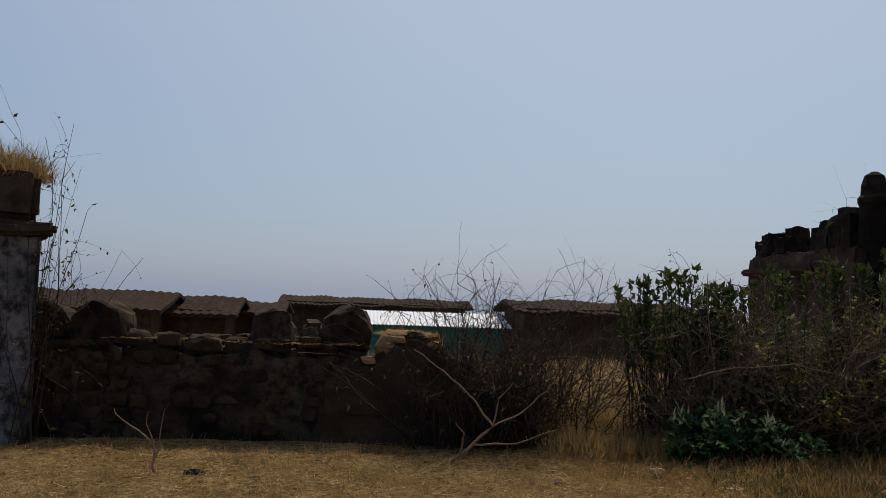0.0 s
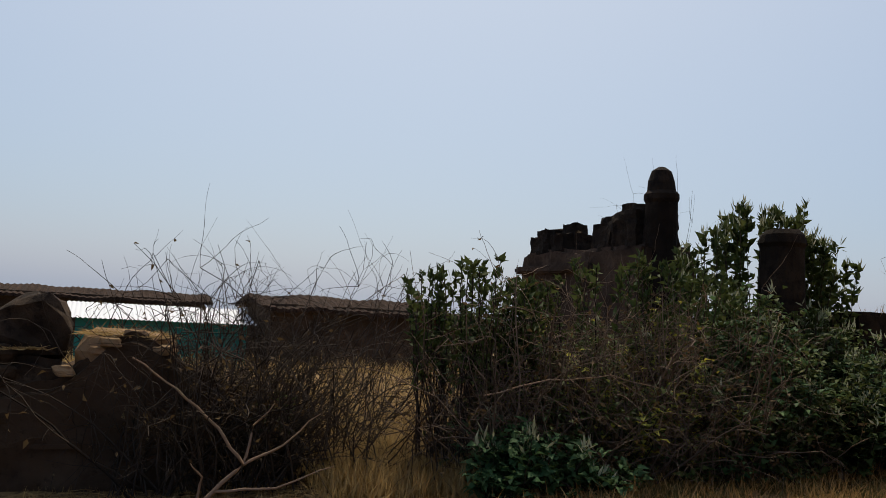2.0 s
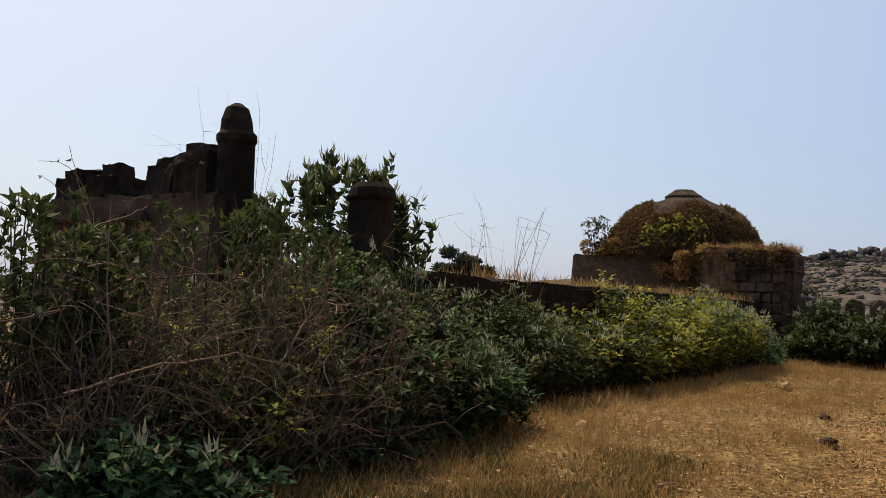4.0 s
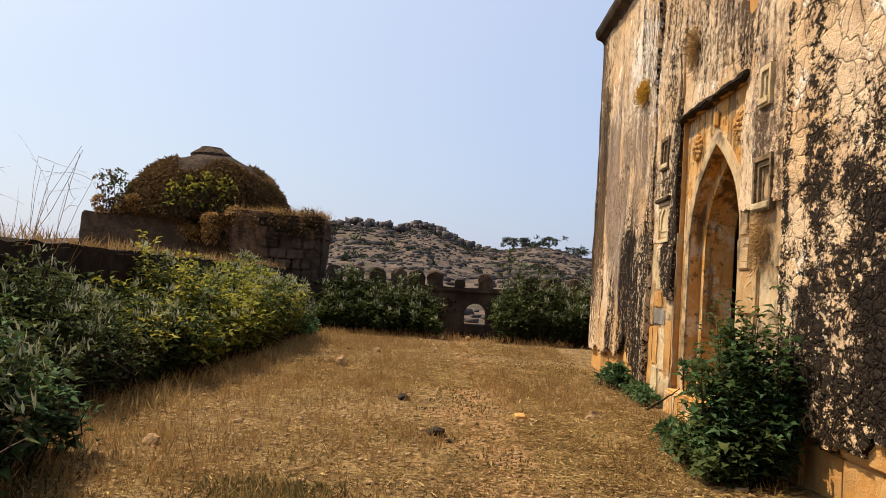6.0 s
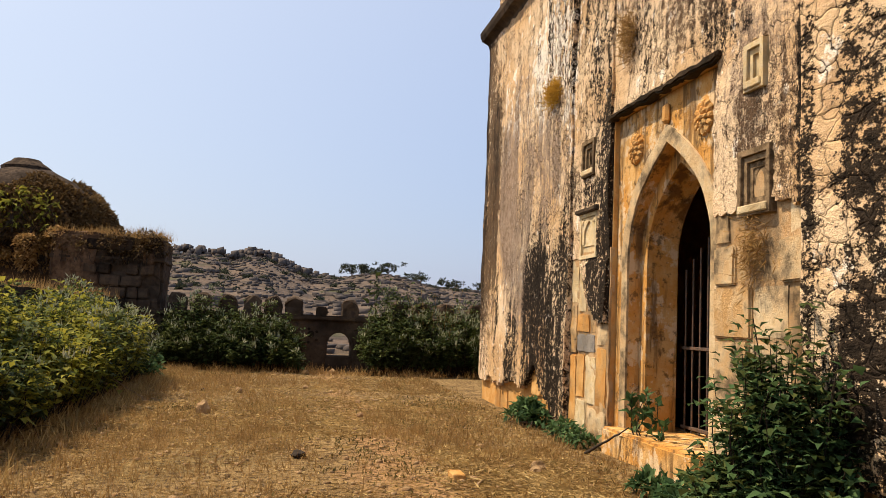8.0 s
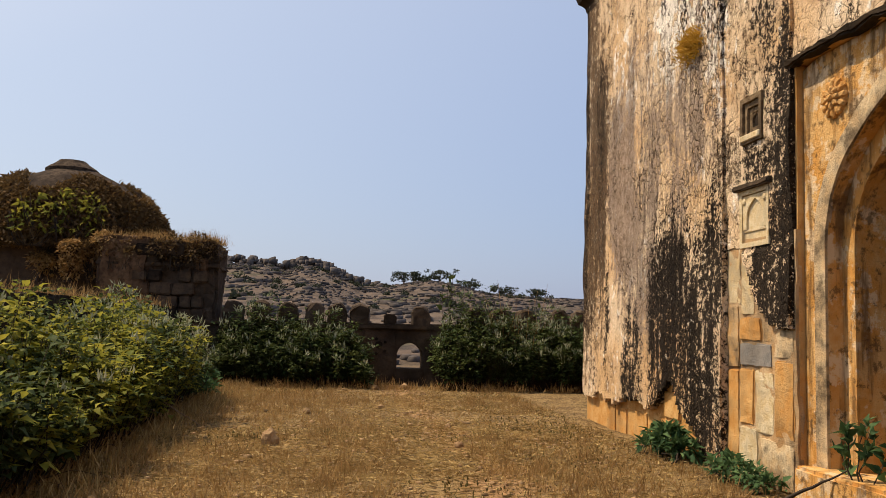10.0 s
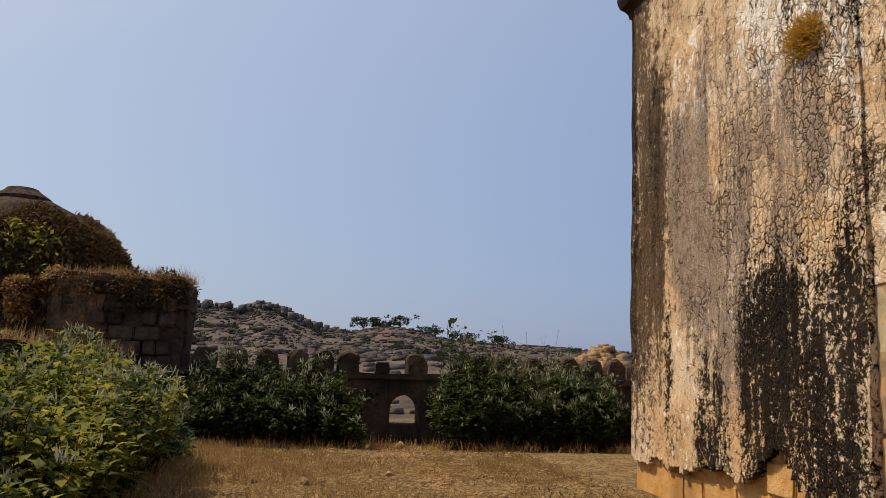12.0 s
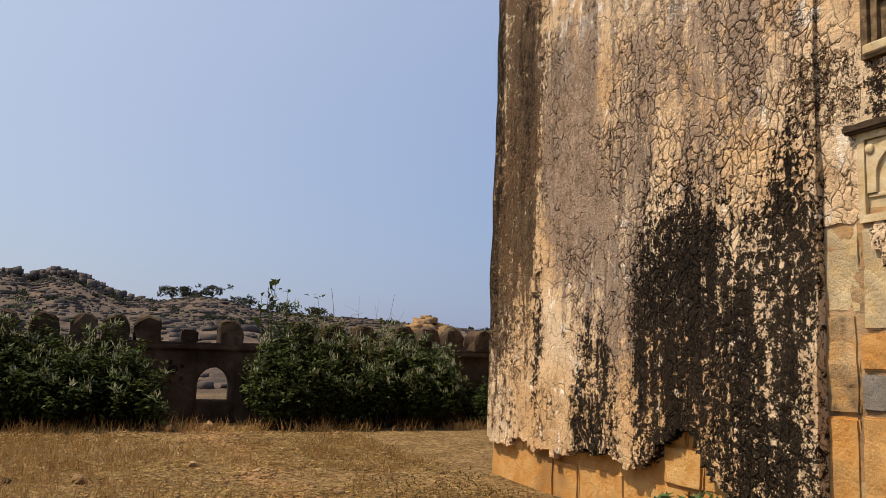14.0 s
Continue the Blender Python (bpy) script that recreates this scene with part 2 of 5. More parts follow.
def twig_material(name, a, b):
    m = Nodes(name, 0.9)
    return m.done(m.mix(m.math("ADD", m.math("MULTIPLY", m.island(), 0.7), m.math("MULTIPLY", m.noise(40, 3), 0.3)), a, b))


def ground_material():
    m = Nodes("dry_ground", 0.97, 0.1)
    x, y, _ = m.xyz()
    big, mid, fine, grit = m.noise(0.35, 4), m.noise(1.8, 5), m.noise(14, 6, 0.7), m.noise(90, 4, 0.7)
    straw = m.noise(38, 5, 0.75, distort=1.5)
    col = m.mix(m.step(mid, 0.35, 0.65), (0.15, 0.095, 0.042), (0.27, 0.18, 0.08))
    col = m.mix(m.step(straw, 0.53, 0.62, 0, 0.7), col, (0.46, 0.33, 0.15))
    col = m.mix(m.step(big, 0.52, 0.66, 0, 0.30), col, (0.17, 0.14, 0.05))
    wob = m.math("ADD", y, m.math("MULTIPLY", m.math("SUBTRACT", m.noise(0.35, 2), 0.5), 2.2))
    path = m.math("ABSOLUTE", m.math("SUBTRACT", wob, 5.75))
    on = m.math("MULTIPLY", m.step(m.math("ADD", path, m.math("MULTIPLY", mid, 0.5)), 0.75, 0.3, 0, 0.8), m.step(x, 5.0, 8.0))
    col = m.mix(on, col, (0.36, 0.21, 0.10))
    col = m.mix(m.step(fine, 0.52, 0.40, 0, 0.9), col, (0.05, 0.029, 0.013))
    col = m.mix(m.step(m.noise(5.5, 5, 0.7), 0.51, 0.62, 0, 0.65), col, (0.115, 0.066, 0.026))
    col = m.mix(m.step(grit, 0.64, 0.72, 0, 0.4), col, (0.36, 0.27, 0.17))
    # rocky land farther out, greyer because distance haze is put into its colour
    far = m.step(x, 29.0, 40.0)
    rock = m.mix(m.step(m.noise(0.6, 8, 0.75), 0.42, 0.6), (0.115, 0.085, 0.065), (0.045, 0.037, 0.033))
    rock = m.mix(m.step(m.noise(1.0, 5, 0.7, m.scaled((0.02, 0.03, 1.6))), 0.45, 0.6, 0, 0.5), rock, (0.14, 0.107, 0.08))
    rock = m.mix(m.step(m.noise(0.12, 4), 0.55, 0.65, 0, 0.7), rock, (0.055, 0.06, 0.028))
    col = m.mix(far, col, rock)
    return m.done(col, m.math("ADD", m.math("MULTIPLY", fine, 1.0), m.math("MULTIPLY", straw, 0.6)), 0.8, 0.03)


def ochre_material():
    m = Nodes("peeling_ochre_plaster", 0.92)
    mid, fine, grain = m.noise(2.6, 5, 0.65), m.noise(30, 6, 0.7), m.noise(9, 6, 0.7)
    run = m.noise(1.0, 5, 0.65, m.scaled((4, 4, 0.5)))
    col = m.mix(m.step(mid, 0.4, 0.6), (0.55, 0.27, 0.07), (0.60, 0.37, 0.15))
    col = m.mix(m.step(m.noise(3.4, 5, 0.7, m.scaled((1, 1, 1), (3, 5, 1))), 0.52, 0.58, 0, 0.8), col, (0.66, 0.52, 0.34))
    col = m.mix(m.step(run, 0.49, 0.62, 0, 0.85), col, (0.13, 0.07, 0.03))
    col = m.mix(m.step(grain, 0.53, 0.64, 0, 0.75), col, (0.08, 0.048, 0.025))
    return m.done(col, m.math("ADD", mid, m.math("MULTIPLY", fine, 0.4)), 0.8, 0.04)


PLASTER = plaster_material("aged_plaster")
PLASTER_WEST = plaster_material("slab_cracked_plaster", True)
OCHRE = ochre_material()
ORANGE = stone_material("ochre_sandstone", (0.50, 0.25, 0.075), (0.60, 0.37, 0.15), (0.16, 0.075, 0.03), 0.55)
BLOCK = stone_material("pale_sandstone", (0.42, 0.24, 0.09), (0.66, 0.53, 0.34), (0.055, 0.036, 0.022), 0.85, 1.5, per_piece=True)
MORTAR = stone_material("lime_mortar", (0.42, 0.25, 0.115), (0.53, 0.38, 0.22), (0.06, 0.04, 0.025), 0.65, 1.5)
# near-black: the backlit shade is put into the stone's colour
RUINSTONE = stone_material("shade_dark_stone", (0.014, 0.011, 0.009), (0.04, 0.029, 0.02), (0.006, 0.005, 0.004), 0.7, 1.3)
DARKSTONE = stone_material("weathered_dark_stone", (0.05, 0.037, 0.027), (0.105, 0.073, 0.047), (0.014, 0.011, 0.009), 0.75)
RUBBLE = stone_material("rubble_stone", (0.010, 0.008, 0.006), (0.085, 0.058, 0.036), (0.025, 0.02, 0.015), 0.6, 1.2, per_piece=True)
# pink plaster, darkened for the shade on its backlit side
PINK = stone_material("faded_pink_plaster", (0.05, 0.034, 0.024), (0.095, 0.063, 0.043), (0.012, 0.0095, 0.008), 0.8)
MUD = stone_material("mud_wall", (0.05, 0.032, 0.02), (0.095, 0.062, 0.038), (0.012, 0.009, 0.006), 0.6, 0.6)
TILE = stone_material("clay_roof_tile", (0.02, 0.014, 0.011), (0.07, 0.042, 0.028), (0.022, 0.016, 0.012), 0.7, 2.0)
# rock greyed towards the haze of distance, which is part of this colour
ROCK = stone_material("hill_rock", (0.06, 0.054, 0.052), (0.135, 0.115, 0.105), (0.036, 0.032, 0.03), 0.6, 0.15, island=True)
SOIL = stone_material("dry_soil", (0.26, 0.16, 0.085), (0.38, 0.26, 0.14), (0.12, 0.075, 0.04), 0.5, 1.5)
GROUND = ground_material()
TIN = Nodes("white_tin_sheet", 0.45).done((0.72, 0.73, 0.74))
GREEN = Nodes("green_painted_sheet", 0.6).done((0.03, 0.17, 0.14))
m_ = Nodes("rusty_iron", 0.7, 0.4)
IRON = m_.done(m_.mix(m_.step(m_.noise(30, 4), 0.4, 0.6), (0.05, 0.04, 0.035), (0.14, 0.08, 0.05)))
DUNG = Nodes("dark_dung", 0.9).done((0.035, 0.028, 0.022))
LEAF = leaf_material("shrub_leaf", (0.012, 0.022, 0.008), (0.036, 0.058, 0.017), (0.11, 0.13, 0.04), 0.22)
# yellow-green leaf, brighter than LEAF: sunlight is put into its colour
LEAF_SUN = leaf_material("sunlit_yellow_green_leaf", (0.03, 0.048, 0.010), (0.16, 0.185, 0.028), (0.42, 0.37, 0.06), 0.36)
LEAF_COOL = leaf_material("blue_green_leaf", (0.018, 0.045, 0.02), (0.045, 0.095, 0.036), (0.11, 0.18, 0.07))
TIP = leaf_material("pale_flower_spike", (0.13, 0.16, 0.08), (0.27, 0.29, 0.17), (0.46, 0.46, 0.33))
DRYLEAF = leaf_material("withered_leaf", (0.035, 0.022, 0.011), (0.075, 0.047, 0.024), (0.17, 0.115, 0.05))
FARLEAF = leaf_material("distant_leaf", (0.022, 0.028, 0.020), (0.038, 0.046, 0.030), (0.06, 0.066, 0.042))
STRAW = leaf_material("dry_grass_blade", (0.075, 0.04, 0.015), (0.29, 0.18, 0.068), (0.56, 0.41, 0.18), 0.28)
STRAW_RED = leaf_material("reddish_dry_weed", (0.13, 0.066, 0.025), (0.27, 0.155, 0.06), (0.46, 0.30, 0.12), 0.3)
OLIVE = leaf_material("olive_weed_leaf", (0.04, 0.036, 0.012), (0.10, 0.085, 0.03), (0.22, 0.17, 0.065))
# lighter copy of TWIG: the light on grey dead stems is in the colour
TWIG_GREY = twig_material("lit_grey_twig", (0.04, 0.03, 0.022), (0.22, 0.16, 0.115))
TWIG = twig_material("dark_twig", (0.014, 0.011, 0.009), (0.08, 0.062, 0.047))
BARE = twig_material("bare_branch", (0.19, 0.125, 0.08), (0.29, 0.20, 0.135))

# ---- helpers of this scene ----
rng = np.random.default_rng(7)


def mesh_np(name, verts, faces):
    """A mesh from arrays: verts (n, 3), faces (m, k) or a list of such arrays."""
    faces = [faces] if isinstance(faces, np.ndarray) else faces
    me = bpy.data.meshes.new(name)
    total = np.concatenate([np.full(len(f), f.shape[1]) for f in faces])
    loops = np.concatenate([f.ravel() for f in faces])
    me.vertices.add(len(verts))
    me.vertices.foreach_set("co", np.asarray(verts, np.float32).ravel())
    me.loops.add(len(loops))
    me.loops.foreach_set("vertex_index", loops.astype(np.int32))
    me.polygons.add(len(total))
    me.polygons.foreach_set("loop_start", np.r_[0, np.cumsum(total)[:-1]].astype(np.int32))
    me.update(calc_edges=True)
    me.validate()
    return me


def thing(name, label, category, group="", kind="", at=(0, 0, 0)):
    ob = new(name)
    ob.empty_display_size = 0.1
    ob.location = at
    return tagged(ob, label, category, group, kind)


def part(name, shape, material, parent=None, label="", smooth=False):
    """Links a bmesh or a mesh as one object under a thing; places are the world's."""
    if isinstance(shape, bmesh.types.BMesh):
        bmesh.ops.recalc_face_normals(shape, faces=shape.faces)
        me = bpy.data.meshes.new(name)
        shape.to_mesh(me)
        shape.free()
    else:
        me = shape
    if not me.materials:
        me.materials.append(material)
    if smooth:
        me.polygons.foreach_set("use_smooth", [True] * len(me.polygons))
    ob = new(name, me)
    if parent:
        ob.parent = parent
        ob.matrix_parent_inverse = parent.matrix_basis.inverted()
        if parent.parent:
            ob.matrix_parent_inverse = (parent.parent.matrix_basis @ parent.matrix_parent_inverse @ parent.matrix_basis).inverted()
    return tagged(ob, label)


def stuff(name, shape, material, parent=None, label=""):
    """Countless small pieces in one mesh."""
    return tagged(part(name, shape, material, parent, label), kind="stuff")


def wobble(p, amp, scale, seed=0.0):
    q = Vector((p[0] * scale + seed, p[1] * scale - seed, p[2] * scale + 2 * seed))
    return Vector((noise.noise(q), noise.noise(q + Vector((31, 0, 0))), noise.noise(q + Vector((0, 57, 0))))) * amp


def box_bm(x0, x1, y0, y1, z0, z1, bevel=0.02, cuts=0, rough=0.0, scale=2.0, seed=0.0):
    """A box with bevelled edges, cut and roughened like worn masonry."""
    bm = bmesh.new()
    bmesh.ops.create_cube(bm, size=1)
    for v in bm.verts:
        v.co = Vector(((x0 + x1) / 2 + v.co.x * (x1 - x0), (y0 + y1) / 2 + v.co.y * (y1 - y0), (z0 + z1) / 2 + v.co.z * (z1 - z0)))
    if bevel:
        bmesh.ops.bevel(bm, geom=list(bm.edges), offset=bevel, segments=1 if not cuts else 2, affect="EDGES")
    if cuts:
        size = max(x1 - x0, y1 - y0, z1 - z0) / cuts
        for _ in range(7):
            long = [e for e in bm.edges if e.calc_length() > size * 1.5]
            if not long or len(bm.verts) > 9000:
                break
            bmesh.ops.subdivide_edges(bm, edges=long, cuts=1, use_grid_fill=True)
        bmesh.ops.triangulate(bm, faces=[f for f in bm.faces if len(f.verts) > 4])
    if rough:
        for v in bm.verts:
            v.co += wobble(v.co, rough, scale, seed) + wobble(v.co, rough * 0.5, scale * 3.1, seed + 9)
    return bm


def grid_mesh(name, us, vs, fn):
    """A sheet over the values us and vs; fn gives arrays x, y, z from two arrays."""
    u, v = np.meshgrid(us, vs, indexing="ij")
    p = np.stack([np.broadcast_to(a, u.shape) for a in fn(u, v)], -1).reshape(-1, 3)
    n, k = len(us), len(vs)
    i = (np.arange(n - 1)[:, None] * k + np.arange(k - 1)[None]).ravel()
    return mesh_np(name, p, np.stack([i, i + k, i + k + 1, i + 1], 1))


def fbm(x, y, seed=0, octaves=4):
    """Cheap smooth noise for arrays, from rotated sines."""
    r = np.random.default_rng(seed)
    out, amp = 0 * x, 1.0
    for k in range(octaves):
        for _ in range(3):
            a, ph = r.uniform(0, 6.28, 2)
            f = 2.0 ** k * r.uniform(0.8, 1.3)
            out = out + amp / 3 * np.sin(f * (x * np.cos(a) + y * np.sin(a)) + ph + 0.7 * np.sin(f * (y * np.cos(a) - x * np.sin(a)) * 0.7))
        amp *= 0.55
    return out


def tubes(name, paths, radii, sides=4):
    """Thin tubes along paths (n, k, 3), tapered by radii (n, k), in one mesh."""
    paths, radii = np.asarray(paths, float), np.asarray(radii, float)
    n, k, _ = paths.shape
    d = np.gradient(paths, axis=1)
    d /= np.linalg.norm(d, axis=-1, keepdims=True) + 1e-9
    ref = np.where(np.abs(d[..., 2:]) > 0.9, np.array([1.0, 0, 0]), np.array([0, 0, 1.0]))
    a = np.cross(d, ref)
    a /= np.linalg.norm(a, axis=-1, keepdims=True) + 1e-9
    b = np.cross(d, a)
    ang = np.arange(sides) * 2 * np.pi / sides
    ring = paths[:, :, None] + radii[..., None, None] * (np.cos(ang)[:, None] * a[:, :, None] + np.sin(ang)[:, None] * b[:, :, None])
    base = (np.arange(n)[:, None, None] * k + np.arange(k - 1)[None, :, None]) * sides
    s = np.arange(sides)[None, None]
    s2 = (s + 1) % sides
    f = np.stack([base + s, base + s2, base + sides + s2, base + sides + s], -1).reshape(-1, 4)
    return mesh_np(name, ring.reshape(-1, 3), f)


def leaves_mesh(name, at, way, up, length, width, fold=0.25, droop=0.25):
    """Pointed, folded leaves: six corners each, from arrays of places and directions."""
    n = len(at)
    way = way / (np.linalg.norm(way, axis=1, keepdims=True) + 1e-9)
    side = np.cross(way, up)
    side /= np.linalg.norm(side, axis=1, keepdims=True) + 1e-9
    nor = np.cross(side, way)
    L, W = np.broadcast_to(length, n)[:, None], np.broadcast_to(width, n)[:, None]
    p = np.stack([at, at + way * L * 0.38 + side * W * 0.5 + nor * W * fold, at + way * L * 0.42, at + way * L * 0.38 - side * W * 0.5 + nor * W * fold,
                  at + way * L - nor * L * droop], 1)
    i = np.arange(n)[:, None] * 5
    f = np.concatenate([i + np.array([[0, 1, 2]]), i + np.array([[0, 2, 3]]), i + np.array([[1, 4, 2]]), i + np.array([[2, 4, 3]])])
    return mesh_np(name, p.reshape(-1, 3), f)


def unit(n, r=None):
    v = (r or rng).normal(size=(n, 3))
    return v / np.linalg.norm(v, axis=1, keepdims=True)


def lumps(x0, x1, y0, y1, z1, n, r):
    """Round clumps that fill a bush's outline, higher in the middle."""
    cx, cy = r.uniform(x0, x1, n), r.uniform(y0, y1, n)
    edge = 1 - 0.35 * (np.abs((cx - (x0 + x1) / 2) / ((x1 - x0) / 2 + 1e-6)) ** 3)
    edge = edge * (0.86 + 0.2 * fbm(cx * 2.1 + cy * 1.7, cx * 0, 77, 2))
    cz = z1 * edge * r.uniform(0.12, 0.9, n)
    rad = np.minimum(r.uniform(0.14, 0.36, n) * (0.6 + z1 / 4), np.maximum(cz, 0.14))
    return np.stack([cx, cy, cz], 1), rad


def bush(name, label, x0, x1, y0, y1, z1, count, seed, leaf=0.1, mats=None, tips=0.1, stems=60, n_lumps=None, twig=None, category="bush", base_z=0.0):
    """A shrub of many folded leaves in clumps, on stems, with pale upright spikes."""
    r = np.random.default_rng(seed)
    c, rad = lumps(x0, x1, y0, y1, z1, n_lumps or max(10, int(13 * (x1 - x0 + y1 - y0))), r)
    pick = r.choice(len(c), count, p=rad ** 2 / (rad ** 2).sum())
    d = unit(count, r)
    d[:, 2] = np.where(r.random(count) < 0.6, np.abs(d[:, 2]), d[:, 2])
    reach = r.uniform(0.55, 1.12, count) ** 0.7
    at = c[pick] + d * (rad[pick] * reach)[:, None]
    at[:, 2] = np.maximum(at[:, 2], 0.03 + r.random(count) * 0.1) + base_z
    way = d * 0.7 + unit(count, r) * 0.75 + np.array([0, 0, 0.1])
    up = unit(count, r) * 0.55 + np.array([0, 0, 1.0])
    ob = thing(name, label, category, at=((x0 + x1) / 2, (y0 + y1) / 2, base_z))
    mats = mats or (LEAF,)
    low = (c[:, 2] + rad)[pick] + d[:, 2] * rad[pick] < 0.75 * z1
    own = np.where(low, len(mats) - 1, r.integers(0, len(mats), len(c))[pick])
    size = leaf * r.uniform(0.6, 1.35, count)
    for k, mt in enumerate(mats):
        s = own == k
        if s.sum():
            stuff("foliage", leaves_mesh("foliage", at[s], way[s], up[s], size[s], size[s] * r.uniform(0.45, 0.62, s.sum())), mt, ob)
    if tips:
        n = int(count * tips)
        high = np.argsort(-(c[:, 2] + rad))[:max(4, len(c) // 2)]
        i = r.choice(high, n // 12 + 1)
        dd = unit(n // 12 + 1, r)
        dd[:, 2] = np.abs(dd[:, 2]) * 1.2 + 0.3
        dd /= np.linalg.norm(dd, axis=1, keepdims=True)
        root = np.repeat(c[i] + dd * (rad[i] * 1.02)[:, None], 12, 0)[:n]
        root[:, 2] += base_z
        root = root + r.normal(size=root.shape) * [0.06, 0.06, 0.03]
        w = np.array([0, 0, 1.0]) + r.normal(size=(n, 3)) * 0.22
        stuff("flower_spike_mass", leaves_mesh("flower_spike_mass", root, w, unit(n, r), leaf * r.uniform(0.8, 1.4, n), leaf * 0.2, 0.3, 0.0), TIP, ob, "pale upright flower spikes")
    if stems:
        i = r.choice(len(c), stems)
        end = c[i] + unit(stems, r) * (rad[i] * 0.9)[:, None]
        start = np.stack([np.clip(end[:, 0] + r.normal(size=stems) * 0.3, x0, x1), np.clip(end[:, 1] + r.normal(size=stems) * 0.15, y0, y1), np.zeros(stems)], 1)
        t = np.linspace(0, 1, 7)[None, :, None]
        p = start[:, None] * (1 - t) + end[:, None] * t + r.normal(size=(stems, 7, 3)) * 0.035
        p[..., 2] = np.maximum(p[..., 2], 0.0) + base_z
        p[:, 0, 2] = base_z - 0.03
        stuff("stem_tangle", tubes("stem_tangle", p, np.linspace(0.012, 0.004, 7)[None] * r.uniform(0.6, 1.3, (stems, 1))), twig or TWIG, ob)
    return ob


def bramble(name, label, x0, x1, y0, y1, z1, canes, seed, twigs=5, mat=None, thick=0.0075, arch=0.5, leaf_count=0, leaf_mat=None, spread=1.0):
    """A thicket of thin thorny canes that arch and branch."""
    r = np.random.default_rng(seed)
    ob = thing(name, label, "thicket", at=((x0 + x1) / 2, (y0 + y1) / 2, 0))
    k = 9
    t = np.linspace(0, 1, k)

    def grow(start, way, length, bend, n):
        step = (length / (k - 1))[:, None, None]
        turn = np.cumsum(r.normal(size=(n, k, 3)) * 0.16 * max(spread, 0.45), 1)
        d = way[:, None] + turn + np.array([0, 0, -1.0]) * (bend[:, None, None] * t[None, :, None] ** 1.5)
        d /= np.linalg.norm(d, axis=-1, keepdims=True)
        p = start[:, None] + np.concatenate([np.zeros((n, 1, 3)), np.cumsum(d[:, :-1] * step, 1)], 1)
        p[..., 2] = np.maximum(p[..., 2], 0.02)
        return p

    start = np.stack([r.uniform(x0, x1, canes), r.uniform(y0, y1, canes), np.zeros(canes) - 0.02], 1)
    way = np.stack([r.normal(size=canes) * 0.35 * spread, r.normal(size=canes) * 0.25 * spread, np.ones(canes)], 1)
    main = grow(start, way, z1 * r.uniform(0.55, 1.25, canes), r.uniform(0, 2.2 * arch, canes), canes)
    meshes = [tubes("cane_tangle", main, thick * r.uniform(0.7, 1.5, (canes, 1)) * np.linspace(1, 0.35, k)[None])]
    n = canes * twigs
    idx, j = np.repeat(np.arange(canes), twigs), r.integers(2, k, n)
    side = unit(n, r) + np.array([0, 0, 0.25])
    tw = grow(main[idx, j], side, r.uniform(0.2, 0.75, n), r.uniform(-0.4, 1.2, n), n)
    stuff("cane_tangle", meshes[0], mat or TWIG, ob)
    stuff("twig_tangle", tubes("twig_tangle", tw, thick * 0.5 * r.uniform(0.6, 1.2, (n, 1)) * np.linspace(1, 0.4, k)[None], 3), mat or TWIG, ob)
    if leaf_count:
        i, q = r.integers(0, n, leaf_count), r.integers(1, k, leaf_count)
        s = r.uniform(0.03, 0.07, leaf_count)
        stuff("withered_foliage", leaves_mesh("withered_foliage", tw[i, q], unit(leaf_count, r) + [0, 0, -0.3], unit(leaf_count, r), s, s * 0.5), leaf_mat or DRYLEAF, ob)
    return ob


# ---- ground: one sheet out to the horizon ----
RIDGE_Y = [-400, -120, -60, -35, -21, -15, -10.7, -4.5, 1.5, 5.6, 9.7, 12.7, 15.6, 18.6, 23.4, 34, 60, 110, 400]
RIDGE_Z = [4.0, 5.0, 7.0, 8.0, 8.8, 10.0, 10.6, 9.6, 9.0, 10.3, 11.9, 12.1, 11.0, 12.0, 12.2, 11.0, 8.0, 5.0, 3.0]


def smooth01(v):
    v = np.clip(v, 0, 1)
    return v * v * (3 - 2 * v)


def height(x, y):
    """Flat court; the land dips to the village behind it, falls to a plain and climbs to a rocky ridge."""
    court = 0.02 * fbm(x * 1.3, y * 1.3, 3, 3)
    dip = -1.9 * smooth01((y - 19) / 12) * smooth01((60 - x) / 30)
    along = (y - 7.2) * 153 / np.maximum(x - 6.7, 20) + 7.2
    top = np.interp(along, RIDGE_Y, RIDGE_Z)
    rise = smooth01((x - 32) / 30) * 0.28 + smooth01((x - 70) / 92) * 0.72
    fall = 1 - 0.45 * smooth01((x - 165) / 300)
    terrace = 0.16 * np.sin((x + 4 * fbm(x * 0.02, y * 0.03, 5, 3)) * 0.42) * smooth01((x - 60) / 20) * smooth01((230 - x) / 60)
    bumps = 0.5 * fbm(x * 0.11, y * 0.11, 8, 5) * smooth01((x - 55) / 60) * smooth01((230 - x) / 60)
    plain = -70.0 * smooth01((y - 0.45 * np.maximum(x, 0) - 70) / 380)
    return court + dip + plain + (top - 1.0) * rise * fall + terrace + bumps


gx = np.r_[-3000, -900, -300, -120, -60, -30, np.arange(-16, 30, 0.25), np.arange(30, 60, 1.0), np.arange(60, 200, 1.6), 210, 230, 260, 320, 420, 600, 1000, 2000, 3500]
gy = np.r_[-3000, -900, -300, -150, -100, -80, np.arange(-64, -20, 1.6), np.arange(-20, 0, 1.0), np.arange(0, 13, 0.25), np.arange(13, 40, 1.0), np.arange(40, 84, 2.0), 100, 130, 200, 300, 500, 900, 2000, 3500]
ground = part("ground", grid_mesh("ground", gx, gy, lambda u, v: (u, v, height(u, v))), GROUND, None, smooth=True)
